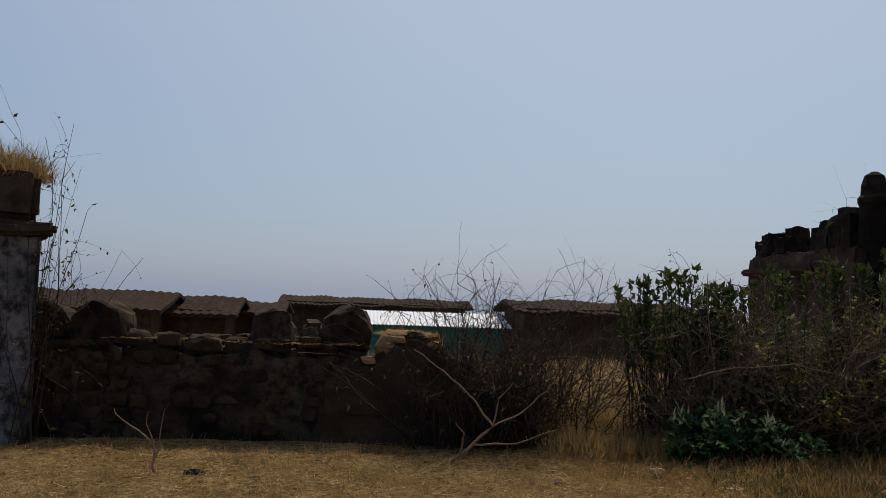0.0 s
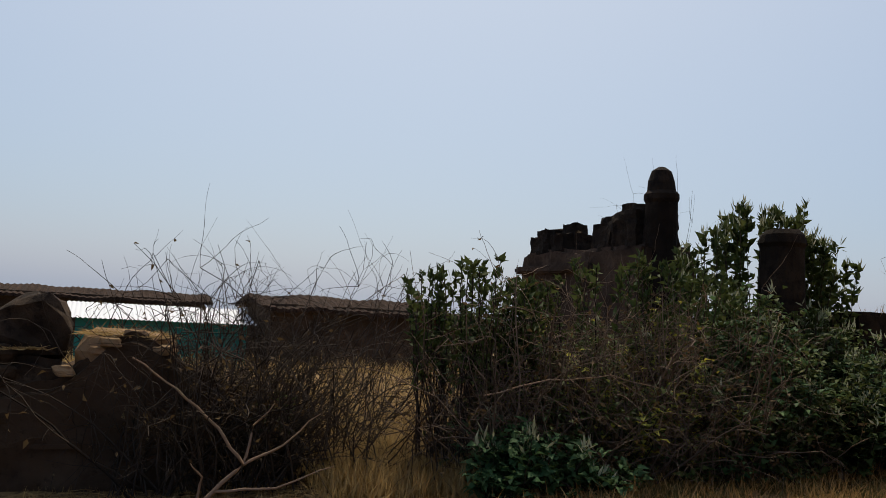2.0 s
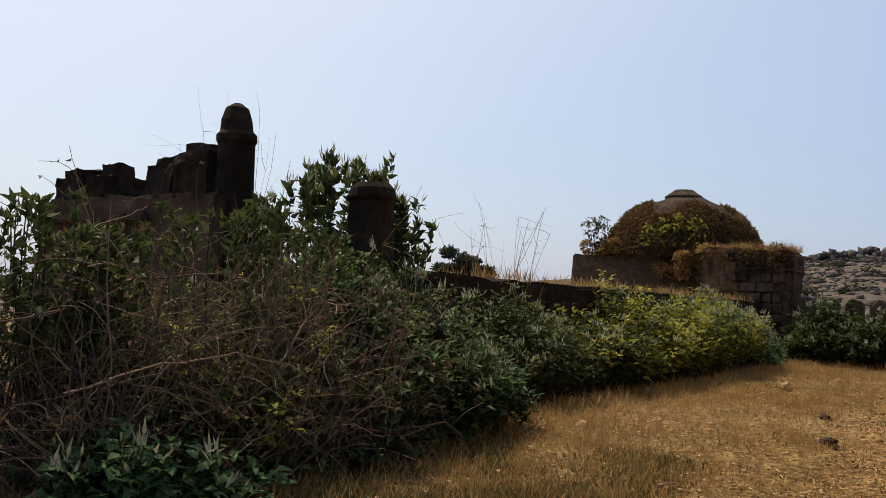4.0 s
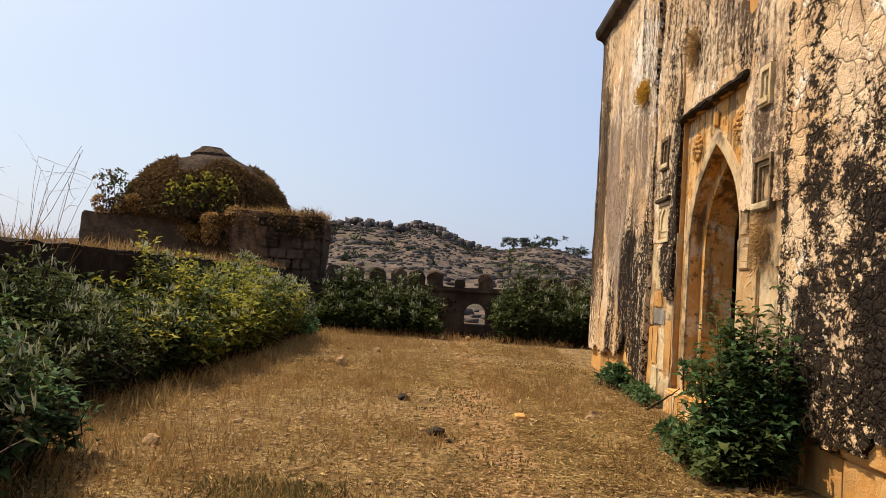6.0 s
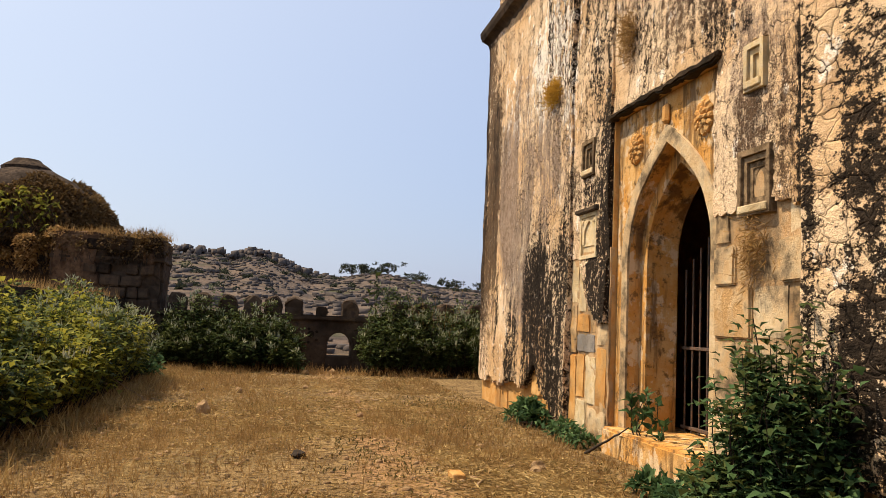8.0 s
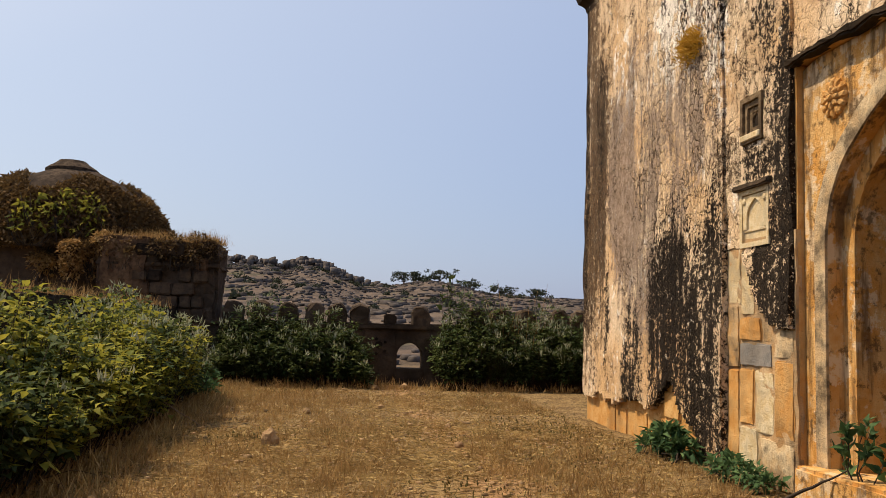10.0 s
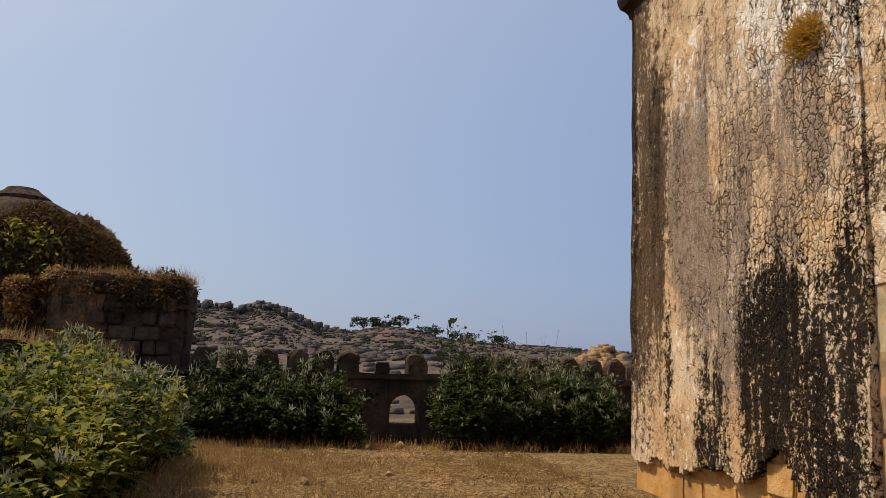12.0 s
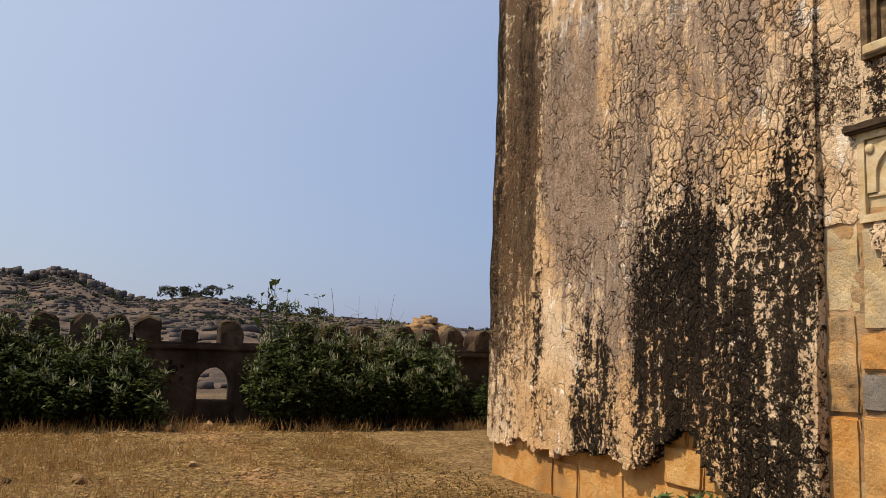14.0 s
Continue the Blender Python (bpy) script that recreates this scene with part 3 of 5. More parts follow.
tagged(ground, "dry straw-coloured earth court with worn footpath", "ground", kind="structure")

# ---- the tall plastered building with the arched door ----
WY = 3.18                                        # its front
building = thing("stone_building", "tall plastered stone building with blackened cracked walls", "building", at=(13, -1, 0))


def lean(bm):
    """The far corner leans in as it rises."""
    for v in bm.verts:
        v.co.x -= 0.028 * v.co.z * min(1.0, max(0.0, (v.co.x - 15) / 5.5))
    return bm


def front_sheet(name, x0, x1, z0, z1, y, lower=None, amp=0.025, step=0.09, seed=1, holes=(), mat=PLASTER):
    """A sheet of old plaster on the front: uneven, with a ragged lower edge, returned to the wall behind it."""
    us, vs = np.arange(x0, x1 + step / 2, step), np.arange(z0, z1 + step / 2, step)
    us[-1], vs[-1] = x1, z1
    n, k = len(us), len(vs)
    u, v = np.meshgrid(us, vs, indexing="ij")
    yy = y + 0.04 * ((u < 15.6) & (u > 14) & (v < 2.3)) + amp * fbm(u * 1.1, v * 0.9, seed, 4) + 0.3 * amp * fbm(u * 7, v * 7, seed + 1, 2)
    keep = np.ones((n - 1, k - 1), bool)
    um, vm = (u[1:, 1:] + u[:-1, :-1]) / 2, (v[1:, 1:] + v[:-1, :-1]) / 2
    if lower:
        keep = vm > lower(um)
    for a, b, c, d in holes:
        keep &= ~((um > a) & (um < b) & (vm > c) & (vm < d))
    i = (np.arange(n - 1)[:, None] * k + np.arange(k - 1)[None])
    f = np.stack([i, i + k, i + k + 1, i + 1], -1)[keep]
    jit = np.random.default_rng(seed).uniform(-0.4, 0.4, (2, n, k)) * step
    jit[:, [0, -1]] = 0
    jit[:, :, [0, -1]] = 0
    u, v = u + jit[0], v + jit[1]
    bm = bmesh.new()
    pts = [bm.verts.new(p) for p in np.stack([u, yy, v], -1).reshape(-1, 3)]
    for q in f:
        bm.faces.new([pts[a] for a in q])
    lean(bm)
    bmesh.ops.delete(bm, geom=[w for w in bm.verts if not w.link_faces], context="VERTS")
    edges = [e for e in bm.edges if e.is_boundary]
    out = bmesh.ops.extrude_edge_only(bm, edges=edges)
    for w in out["geom"]:
        if isinstance(w, bmesh.types.BMVert):
            w.co.y = y - 0.09
    return part(name, bm, mat, building, smooth=False)


DOOR_X, DOOR_TOP, DOOR_W = 13.19, 3.44, 0.965      # the outer arch: middle, apex, half width
SPRING = 2.1
for x0, x1, y0, y1, z0, z1 in ((14.52, 20.9, 2.5, WY - 0.05, -0.3, 7.0), (5.6, 12.03, 2.5, WY - 0.05, -0.3, 7.0), (12.03, 14.52, 2.5, WY - 0.05, 3.98, 7.0),
                               (19.8, 20.9, -9.0, 2.5, -0.3, 7.0), (5.6, 6.8, -9.0, 2.5, -0.3, 7.0), (6.8, 19.8, -9.0, -8.0, -0.3, 7.0), (6.8, 19.8, -8.0, 2.5, 6.4, 7.0)):
    part("wall", lean(box_bm(x0, x1, y0, y1, z0, z1, 0.0, 0)), ORANGE, building, "bare ochre stone under lost plaster")
part("room_floor", box_bm(6.8, 19.8, -8.0, 2.5, 0.1, 0.2, 0), DARKSTONE, building, "dark earth floor")
part("wall", lean(box_bm(5.6, 20.9, -9.0, WY - 0.08, 7.24, 9.2, 0.03)), PLASTER, building, "plastered parapet")


def ragged(u):
    """Where the plaster has fallen away at the foot of the wall."""
    foot = 0.46 + 0.11 * fbm(u * 4.2, u * 0, 21, 6) + 0.30 * np.exp(-((u - 17.35) / 0.38) ** 2)
    over = 2.36 + 0.05 * fbm(u * 4, u * 0, 22, 2) - 0.85 * np.sqrt(np.clip(1 - ((u - 14.55) / 0.9) ** 2, 0, 1))
    foot = np.where(u < 15.87, over, foot - 0.5 * smooth01((16.6 - u) / 0.5))
    return foot


front_sheet("plaster", 15.87, 20.9, 0.0, 6.9, WY + 0.05, ragged, 0.035, 0.05, 4)
front_sheet("plaster", 14.55, 15.88, 1.3, 6.9, WY - 0.015, ragged, 0.045, 0.05, 14, ((14.95, 15.56, 2.33, 2.92), (15.03, 15.47, 3.40, 3.88)))
front_sheet("plaster", 5.6, 10.5, 0.0, 6.9, WY + 0.12, lambda u: 0.46 + 0.16 * fbm(u * 2.4, u * 0, 31, 4), 0.035, 0.05, 5, (), PLASTER_WEST)
NICHES = ((11.07, 11.56, 2.43, 3.0), (11.15, 11.50, 3.49, 3.94))
front_sheet("plaster", 10.5, 14.56, 2.0, 6.9, WY - 0.012, lambda u: np.where(u < 12.03, 2.5 + 0.28 * fbm(u * 2.5, u * 0, 51, 4), 4.03), 0.05, 0.05, 7, NICHES)
part("wall", box_bm(10.5, 12.03, WY - 0.09, WY - 0.04, 0.0, 4.0, 0.0, 24, 0.012, 3.5, 6), MORTAR, building)
part("wall", box_bm(14.52, 15.9, WY - 0.08, WY - 0.028, 0.0, 2.42, 0.0, 30, 0.014, 5.0, 2), MORTAR, building, "crumbling ochre mortar and rubble")


def moulding(name, prof, x0, x1, mat, parent):
    """A straight moulding along x from a profile of (y, z)."""
    bm = bmesh.new()
    n = max(2, int((x1 - x0) / 0.25))
    rows = [[bm.verts.new(Vector((x0 + (x1 - x0) * k / n, y, z)) + wobble((x0 + (x1 - x0) * k / n, y, z), 0.012, 3)) for y, z in prof] for k in range(n + 1)]
    m = len(prof)
    for a, b in zip(rows, rows[1:]):
        for q in range(m):
            bm.faces.new((a[q], a[(q + 1) % m], b[(q + 1) % m], b[q]))
    bm.faces.new(rows[0])
    bm.faces.new(rows[-1][::-1])
    return part(name, bm, mat, parent)


CORNICE = [(WY - 0.3, 6.86), (WY + 0.05, 6.86), (WY + 0.07, 6.93), (WY + 0.12, 6.97), (WY + 0.20, 7.0), (WY + 0.24, 7.08), (WY + 0.25, 7.16), (WY + 0.20, 7.24), (WY - 0.3, 7.26)]
moulding("cornice", CORNICE, 5.4, 20.86, DARKSTONE, building)


def pointed(w, spring, apex, n=12):
    """Half a four-centred pointed arch, from the springing to the apex: (offset, z)."""
    zs = np.linspace(0, 1, n + 1) ** 0.85
    off = np.interp(zs, [0, 0.15, 0.3, 0.45, 0.58, 0.7, 0.8, 0.9, 1.0], [1.0, 0.995, 0.965, 0.89, 0.77, 0.61, 0.44, 0.235, 0.0])
    return [(w * float(o), spring + (apex - spring) * float(z)) for o, z in zip(off, zs)]


def arched_plate(cx, w, spring, apex, x0, x1, z0, z1, y0, y1, n=12):
    """A slab with a pointed doorway through it."""
    half = pointed(w, spring, apex, n)
    inner = [(cx + w, z0)] + [(cx + o, z) for o, z in half] + [(cx - o, z) for o, z in half[-2::-1]] + [(cx - w, z0)]
    mids = len(inner)
    outer = []
    for k, (x, z) in enumerate(inner):
        if k == 0:
            outer.append((x1, z0))
        elif k == mids - 1:
            outer.append((x0, z0))
        else:
            a = (k - 1) / (mids - 3)
            if a < 0.3:
                outer.append((x1, spring + (z1 - spring) * a / 0.3))
            elif a > 0.7:
                outer.append((x0, spring + (z1 - spring) * (1 - a) / 0.3))
            else:
                outer.append((x1 + (x0 - x1) * (a - 0.3) / 0.4, z1))
    bm = bmesh.new()
    g = [[bm.verts.new((x, y, z)) for x, z in ring] for ring, y in ((inner, y1), (outer, y1), (outer, y0), (inner, y0))]
    for k in range(mids - 1):
        for a, b in ((0, 1), (1, 2), (2, 3), (3, 0)):
            bm.faces.new((g[a][k], g[a][k + 1], g[b][k + 1], g[b][k]))
    bm.faces.new((g[0][0], g[1][0], g[2][0], g[3][0]))
    bm.faces.new((g[0][-1], g[3][-1], g[2][-1], g[1][-1]))
    return bm


part("arch_wall", arched_plate(DOOR_X, DOOR_W, SPRING, DOOR_TOP, 12.04, 14.51, 0.0, 3.97, 2.93, WY - 0.11), OCHRE, building, "ochre plastered arch surround")
part("arch_order", arched_plate(DOOR_X, DOOR_W - 0.17, SPRING - 0.02, DOOR_TOP - 0.2, 12.05, 14.50, 0.0, 3.9, 2.55, 2.928), OCHRE, building, "stepped inner arch with peeling plaster")
part("lintel", box_bm(11.95, 14.62, WY - 0.10, WY + 0.035, 3.97, 4.045, 0.02, 26, 0.03, 5), RUBBLE, building, "ragged projecting drip edge")


def arch_band(w0, a0, w1, a1, y0, y1):
    """The raised band that follows a pointed arch."""
    p, q = pointed(w0, SPRING, a0, 14), pointed(w1, SPRING, a1, 14)
    bm = bmesh.new()
    full = lambda h: [(o, z) for o, z in h] + [(-o, z) for o, z in h[-2::-1]]
    A, B = full(p), full(q)
    A, B = [(A[0][0], 0.3)] + A + [(A[-1][0], 0.3)], [(B[0][0], 0.3)] + B + [(B[-1][0], 0.3)]
    g = [[bm.verts.new(Vector((DOOR_X + x, y, z)) + wobble((x, y, z), 0.008, 5)) for x, z in ring] for ring, y in ((A, y1), (B, y1), (B, y0), (A, y0))]
    for k in range(len(A) - 1):
        for a, b in ((0, 1), (1, 2), (2, 3), (3, 0)):
            bm.faces.new((g[a][k], g[a][k + 1], g[b][k + 1], g[b][k]))
    return bm


part("arch_band", arch_band(DOOR_W + 0.004, DOOR_TOP + 0.005, DOOR_W + 0.17, DOOR_TOP + 0.2, WY - 0.13, WY - 0.085), BLOCK, building, "pale raised arch band")
part("threshold", box_bm(12.1, 14.4, 2.3, WY + 0.1, -0.05, 0.3, 0.03, 10, 0.02, 3), OCHRE, building, "worn ochre door sill")


def rosette(x, z, y, r=0.17):
    """A carved stone flower: a disc, two rings of petals and a boss."""
    disc = bmesh.new()
    bmesh.ops.create_cone(disc, cap_ends=True, segments=24, radius1=r, radius2=r * 0.92, depth=0.03, matrix=Matrix.Translation((x, y, z)) @ Matrix.Rotation(-math.pi / 2, 4, "X"))
    ob = part("rosette", disc, ORANGE, building, "carved stone rosette")
    for name, n, rr, pr, dy in (("petal", 12, 0.78 * r, 0.30 * r, 0.012), ("petal", 8, 0.42 * r, 0.24 * r, 0.03), ("boss", 1, 0.0, 0.26 * r, 0.05)):
        for k in range(n):
            a = k * 2 * math.pi / n
            bm = bmesh.new()
            bmesh.ops.create_icosphere(bm, subdivisions=1, radius=1, matrix=Matrix.Translation((x + rr * math.cos(a), y + dy, z + rr * math.sin(a))) @ Matrix.Rotation(-a, 4, "Y") @ Matrix.Diagonal((pr * 1.15, 0.035, pr * 0.72, 1)))
            part(name, bm, ORANGE, ob)
    return ob


rosette(DOOR_X - 0.80, 3.52, WY - 0.10)
rosette(DOOR_X + 0.80, 3.52, WY - 0.10)
part("finial", box_bm(DOOR_X - 0.05, DOOR_X + 0.07, WY - 0.12, WY - 0.05, 3.64, 3.86, 0.03), ORANGE, building, "carved arch-tip ornament")


def frame_bm(x0, x1, z0, z1, t, y0, y1):
    """A square picture-frame of four bars in one mesh."""
    bm = bmesh.new()
    o = [(x0, z0), (x1, z0), (x1, z1), (x0, z1)]
    q = [(x0 + t, z0 + t), (x1 - t, z0 + t), (x1 - t, z1 - t), (x0 + t, z1 - t)]
    g = [[bm.verts.new(Vector((x, y, z)) + wobble((x, y, z), 0.006, 9)) for x, z in ring] for ring, y in ((q, y1), (o, y1), (o, y0), (q, y0))]
    for k in range(4):
        for a, b in ((0, 1), (1, 2), (2, 3), (3, 0)):
            bm.faces.new((g[a][k], g[a][(k + 1) % 4], g[b][(k + 1) % 4], g[b][k]))
    return bm


def arch_panel(x0, x1, z0, z1, y, label):
    """A pale carved panel: border, raised pointed arch, bar and two corner bosses."""
    ob = part("niche", box_bm(x0, x1, y - 0.04, y, z0, z1, 0), PANEL, building, label)
    w, h, cx = x1 - x0, z1 - z0, (x0 + x1) / 2
    part("niche_frame", frame_bm(x0 + 0.01, x1 - 0.01, z0, z1, 0.05, y, y + 0.035), PANEL, ob)
    part("relief_arch", arched_plate(cx, w * 0.28, z0 + h * 0.48, z1 - h * 0.16, x0 + 0.065, x1 - 0.065, z0 + h * 0.32, z1 - 0.055, y, y + 0.022, 8), PANEL, ob)
    part("relief_bar", box_bm(x0 + 0.065, x1 - 0.065, y, y + 0.012, z0 + h * 0.27, z0 + h * 0.315, 0.004), PANEL, ob)
    for sx in (-1, 1):
        bm = bmesh.new()
        bmesh.ops.create_icosphere(bm, subdivisions=2, radius=1, matrix=Matrix.Translation((cx + sx * w * 0.34, y + 0.024, z1 - h * 0.19)) @ Matrix.Diagonal((0.036, 0.02, 0.036, 1)))
        part("boss", bm, PANEL, ob)
    return ob


def stepped_niche(x0, x1, z0, z1, y, label, mat):
    """A little window-like recess of three frames, one inside the other."""
    # shallow back plate, its dark colour standing in for the deep recess's shade
    ob = part("niche", box_bm(x0 + 0.1, x1 - 0.1, y - 0.13, y - 0.078, z0 + 0.1, z1 - 0.1, 0), RUINSTONE, building, label)
    for k in range(3):
        d = 0.055 * k
        part("niche_frame", frame_bm(x0 + d, x1 - d, z0 + d, z1 - d, 0.05, y - 0.12, y - 0.028 * k), mat, ob)
    part("niche_frame", arched_plate((x0 + x1) / 2, (x1 - x0) * 0.13, (z0 + z1) / 2, z1 - 0.17, x0 + 0.16, x1 - 0.16, z0 + 0.16, z1 - 0.16, y - 0.10, y - 0.066, 6), mat, ob)
    part("niche_sill", box_bm(x0 + 0.03, x1 - 0.02, y - 0.05, y + 0.02, z0 + 0.02, z0 + 0.09, 0.01), PANEL, ob, "pale broken sill")
    return ob


NICHE = stone_material("weathered_niche_stone", (0.10, 0.068, 0.04), (0.34, 0.24, 0.14), (0.03, 0.022, 0.016), 0.8, 2.0)
PANEL = stone_material("cream_carved_stone", (0.54, 0.40, 0.21), (0.70, 0.59, 0.39), (0.15, 0.10, 0.05), 0.5, 1.6)
arch_panel(14.95, 15.56, 2.33, 2.92, WY - 0.035, "pale carved blind niche with pointed arch")
stepped_niche(15.03, 15.47, 3.40, 3.88, WY + 0.03, "small grey stepped niche", NICHE)
stepped_niche(11.07, 11.56, 2.43, 3.0, WY + 0.03, "dark recessed niche with a broken pointed arch", NICHE)
stepped_niche(11.17, 11.47, 3.50, 3.92, WY + 0.035, "small pale stepped niche", PANEL)
part("niche_hood", box_bm(14.88, 15.64, WY - 0.04, WY + 0.05, 2.925, 2.985, 0.015, 8, 0.014, 5), DARKSTONE, building)


def courses(x0, x1, z0, z1, y, seed, skip=(), mat=None):
    """Dressed blocks of uneven size, each a stone of its own."""
    r = random.Random(seed)
    z = z0
    while z < z1 - 0.08:
        h = min(r.uniform(0.26, 0.62), z1 - z)
        x = x0
        while x < x1 - 0.05:
            w = r.uniform(0.28, 0.8)
            if x1 - x - w < 0.2:
                w = x1 - x
            clear = all(x + w < a or x > b or z + h < c or z > d for a, b, c, d in skip)
            if clear:
                part("stone_block", box_bm(x + 0.006, x + w - 0.006, y - 0.1, y + r.uniform(-0.025, 0.025), z + 0.006, z + h - 0.006, 0.018, 3, 0.012, 4, r.random() * 40), mat or BLOCK, building)
            x += w
        z += h


GREYSTONE = stone_material("grey_slab", (0.20, 0.19, 0.175), (0.33, 0.30, 0.26), (0.10, 0.085, 0.07), 0.5, 1.5)
for k, (x0, x1, z0, z1, mt) in enumerate(((15.61, 15.88, 0.0, 1.08, ORANGE), (15.6, 15.88, 1.09, 1.74, BLOCK), (15.57, 15.88, 1.75, 2.36, PANEL), (15.22, 15.6, 0.0, 0.52, PANEL), (14.56, 15.21, 0.0, 0.45, BLOCK),
                                          (15.3, 15.6, 0.53, 1.1, ORANGE), (14.92, 15.29, 0.47, 1.1, PANEL), (14.56, 14.91, 0.46, 1.2, ORANGE), (14.95, 15.59, 1.11, 1.36, GREYSTONE), (14.56, 14.94, 1.21, 1.62, BLOCK),
                                          (15.15, 15.59, 1.37, 1.62, ORANGE), (14.95, 15.14, 1.37, 1.75, BLOCK), (15.28, 15.56, 1.63, 2.3, PANEL), (14.56, 15.27, 1.76, 2.32, ORANGE), (15.0, 15.56, 2.31, 2.36, ORANGE))):
    part("stone_block", box_bm(x0 + 0.006, x1 - 0.006, WY - 0.1, WY - 0.018 + 0.008 * math.sin(k * 2.7), z0 + 0.006, z1 - 0.006, 0.014, 7, 0.014, 4.5, k * 1.9), mt, building)
courses(10.52, 12.02, 0.0, 2.75, WY - 0.02, 8, ((11.0, 11.62, 2.4, 3.05),))
courses(15.9, 20.75, -0.05, 0.95, WY - 0.04, 9, (), ORANGE)
courses(5.7, 10.5, -0.05, 0.8, WY + 0.05, 12, (), ORANGE)

gate = thing("iron_gate", "rusty iron bar gate standing shut in the doorway", "gate", at=(13.19, 2.45, 0.3))
for k in range(10):
    x = 12.42 + k * 0.171
    part("bar", tubes("bar", [[(x, 2.45, 0.28), (x, 2.45, 1.2), (x, 2.45, 2.15 + 0.5 * (1 - abs(k - 4.5) / 4.5))]], [[0.012] * 3], 8), IRON, gate)
for z in (0.36, 1.25):
    part("rail", box_bm(12.36, 14.02, 2.43, 2.47, z - 0.018, z + 0.018, 0.004), IRON, gate)
part("latch", box_bm(12.36, 12.62, 2.475, 2.51, 1.06, 1.13, 0.012), SOIL, gate, "rusty tan sliding bolt")
part("padlock", box_bm(12.37, 12.43, 2.48, 2.52, 0.66, 0.80, 0.015), TIN, gate, "pale metal padlock")

# ---- the court's walls ----
def merlon_bm(x, y, z0, w, h, d, axis, seed):
    """A rounded battlement, worn; axis 0: seen along y, 1: seen along x."""
    bm = bmesh.new()
    n = 9
    prof = [(-w / 2, 0)] + [(-w / 2 * math.cos(a * math.pi / (n - 1)) ** 1 if True else 0, h * 0.45 + h * 0.55 * math.sin(a * math.pi / (n - 1)) ** 0.8) for a in range(n)] + [(w / 2, 0)]
    rings = []
    for k, dd in enumerate((-d / 2, -d / 2 + 0.04, 0, d / 2 - 0.04, d / 2)):
        s = 0.93 if k in (0, 4) else 1.0
        ring = []
        for o, z in prof:
            p = Vector((x + o * s, y + dd, z0 + z * (s if z else 1))) if axis == 0 else Vector((x + dd, y + o * s, z0 + z * (s if z else 1)))
            ring.append(bm.verts.new(p + wobble(p, 0.065, 3.5, seed) + wobble(p, 0.05, 11, seed)))
        rings.append(ring)
    for a, b in zip(rings, rings[1:]):
        for q in range(len(prof)):
            q2 = (q + 1) % len(prof)
            bm.faces.new((a[q], a[q2], b[q2], b[q]))
    bm.faces.new(rings[0])
    bm.faces.new(rings[-1][::-1])
    return bm


# dark tone carries the shade on the wall's court side
LOWWALL = stone_material("shade_dark_rubble", (0.02, 0.015, 0.012), (0.10, 0.07, 0.046), (0.009, 0.0075, 0.006), 0.85, 1.6)
wall_n = thing("wall_north", "low dark ruined rubble wall with rounded battlements", "wall", kind="structure", at=(0, 9.8, 0))


def topped(bm, z0, fn):
    """Raises or breaks a wall's top along x."""
    for v in bm.verts:
        if v.co.z > z0:
            v.co.z += fn(v.co.x) + 0.05 * noise.noise(v.co * 4.3)
    return bm


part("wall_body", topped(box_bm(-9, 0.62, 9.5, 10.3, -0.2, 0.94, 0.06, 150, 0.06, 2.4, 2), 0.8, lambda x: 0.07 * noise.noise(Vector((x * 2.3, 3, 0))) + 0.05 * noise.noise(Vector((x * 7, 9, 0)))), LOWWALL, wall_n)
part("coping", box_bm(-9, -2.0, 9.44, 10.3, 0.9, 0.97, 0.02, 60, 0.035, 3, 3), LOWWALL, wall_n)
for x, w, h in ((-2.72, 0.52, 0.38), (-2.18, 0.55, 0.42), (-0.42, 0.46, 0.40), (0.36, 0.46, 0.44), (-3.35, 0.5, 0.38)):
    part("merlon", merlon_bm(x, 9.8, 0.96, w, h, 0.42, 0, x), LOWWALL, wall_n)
wr = random.Random(3)


def cobble(x, y, z, a, b, d, seed):
    """A rounded rubble stone."""
    bm = bmesh.new()
    bmesh.ops.create_icosphere(bm, subdivisions=2, radius=1)
    for v in bm.verts:
        q = v.co.copy()
        q *= 1 + 0.75 * noise.noise(q * 1.2 + Vector((seed, 0, 0))) + 0.12 * noise.noise(q * 3.4 + Vector((0, seed, 0)))
        q = Vector([math.copysign(abs(c) ** 0.55, c) for c in q])
        v.co = Vector((x + q.x * a, y + q.y * d, z + q.z * b))
    return bm


for row in range(6):
    x = -2.6 + 0.1 * row
    while x < 0.15:
        a, b = wr.uniform(0.04, 0.15), wr.uniform(0.035, 0.085)
        if wr.random() < (0.4 if x < -1.4 else 0.6):
            part("stone", cobble(x + a, 9.5 + wr.uniform(-0.01, 0.02), 0.1 + row * 0.145 + wr.uniform(-0.03, 0.03), a, b, 0.05, wr.random() * 50), RUBBLE, wall_n)
        x += 2 * a + wr.uniform(0.0, 0.12)
for k in range(40):
    x, a = wr.uniform(-2.0, 0.25), wr.uniform(0.05, 0.15)
    part("loose_stone", cobble(x, wr.uniform(9.5, 9.95), 0.97 + wr.uniform(-0.02, 0.05), a, a * 0.6, a * 0.8, k * 2.1), RUBBLE, wall_n)
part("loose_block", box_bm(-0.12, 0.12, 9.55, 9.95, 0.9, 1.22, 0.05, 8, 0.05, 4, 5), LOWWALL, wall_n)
# heap in pale soil, which also paints the sunlit top of the wall end
part("straw_heap", cobble(1.03, 9.72, 1.0, 0.34, 0.16, 0.26, 4.0), SOIL, wall_n, "earth and straw heaped on the wall end")
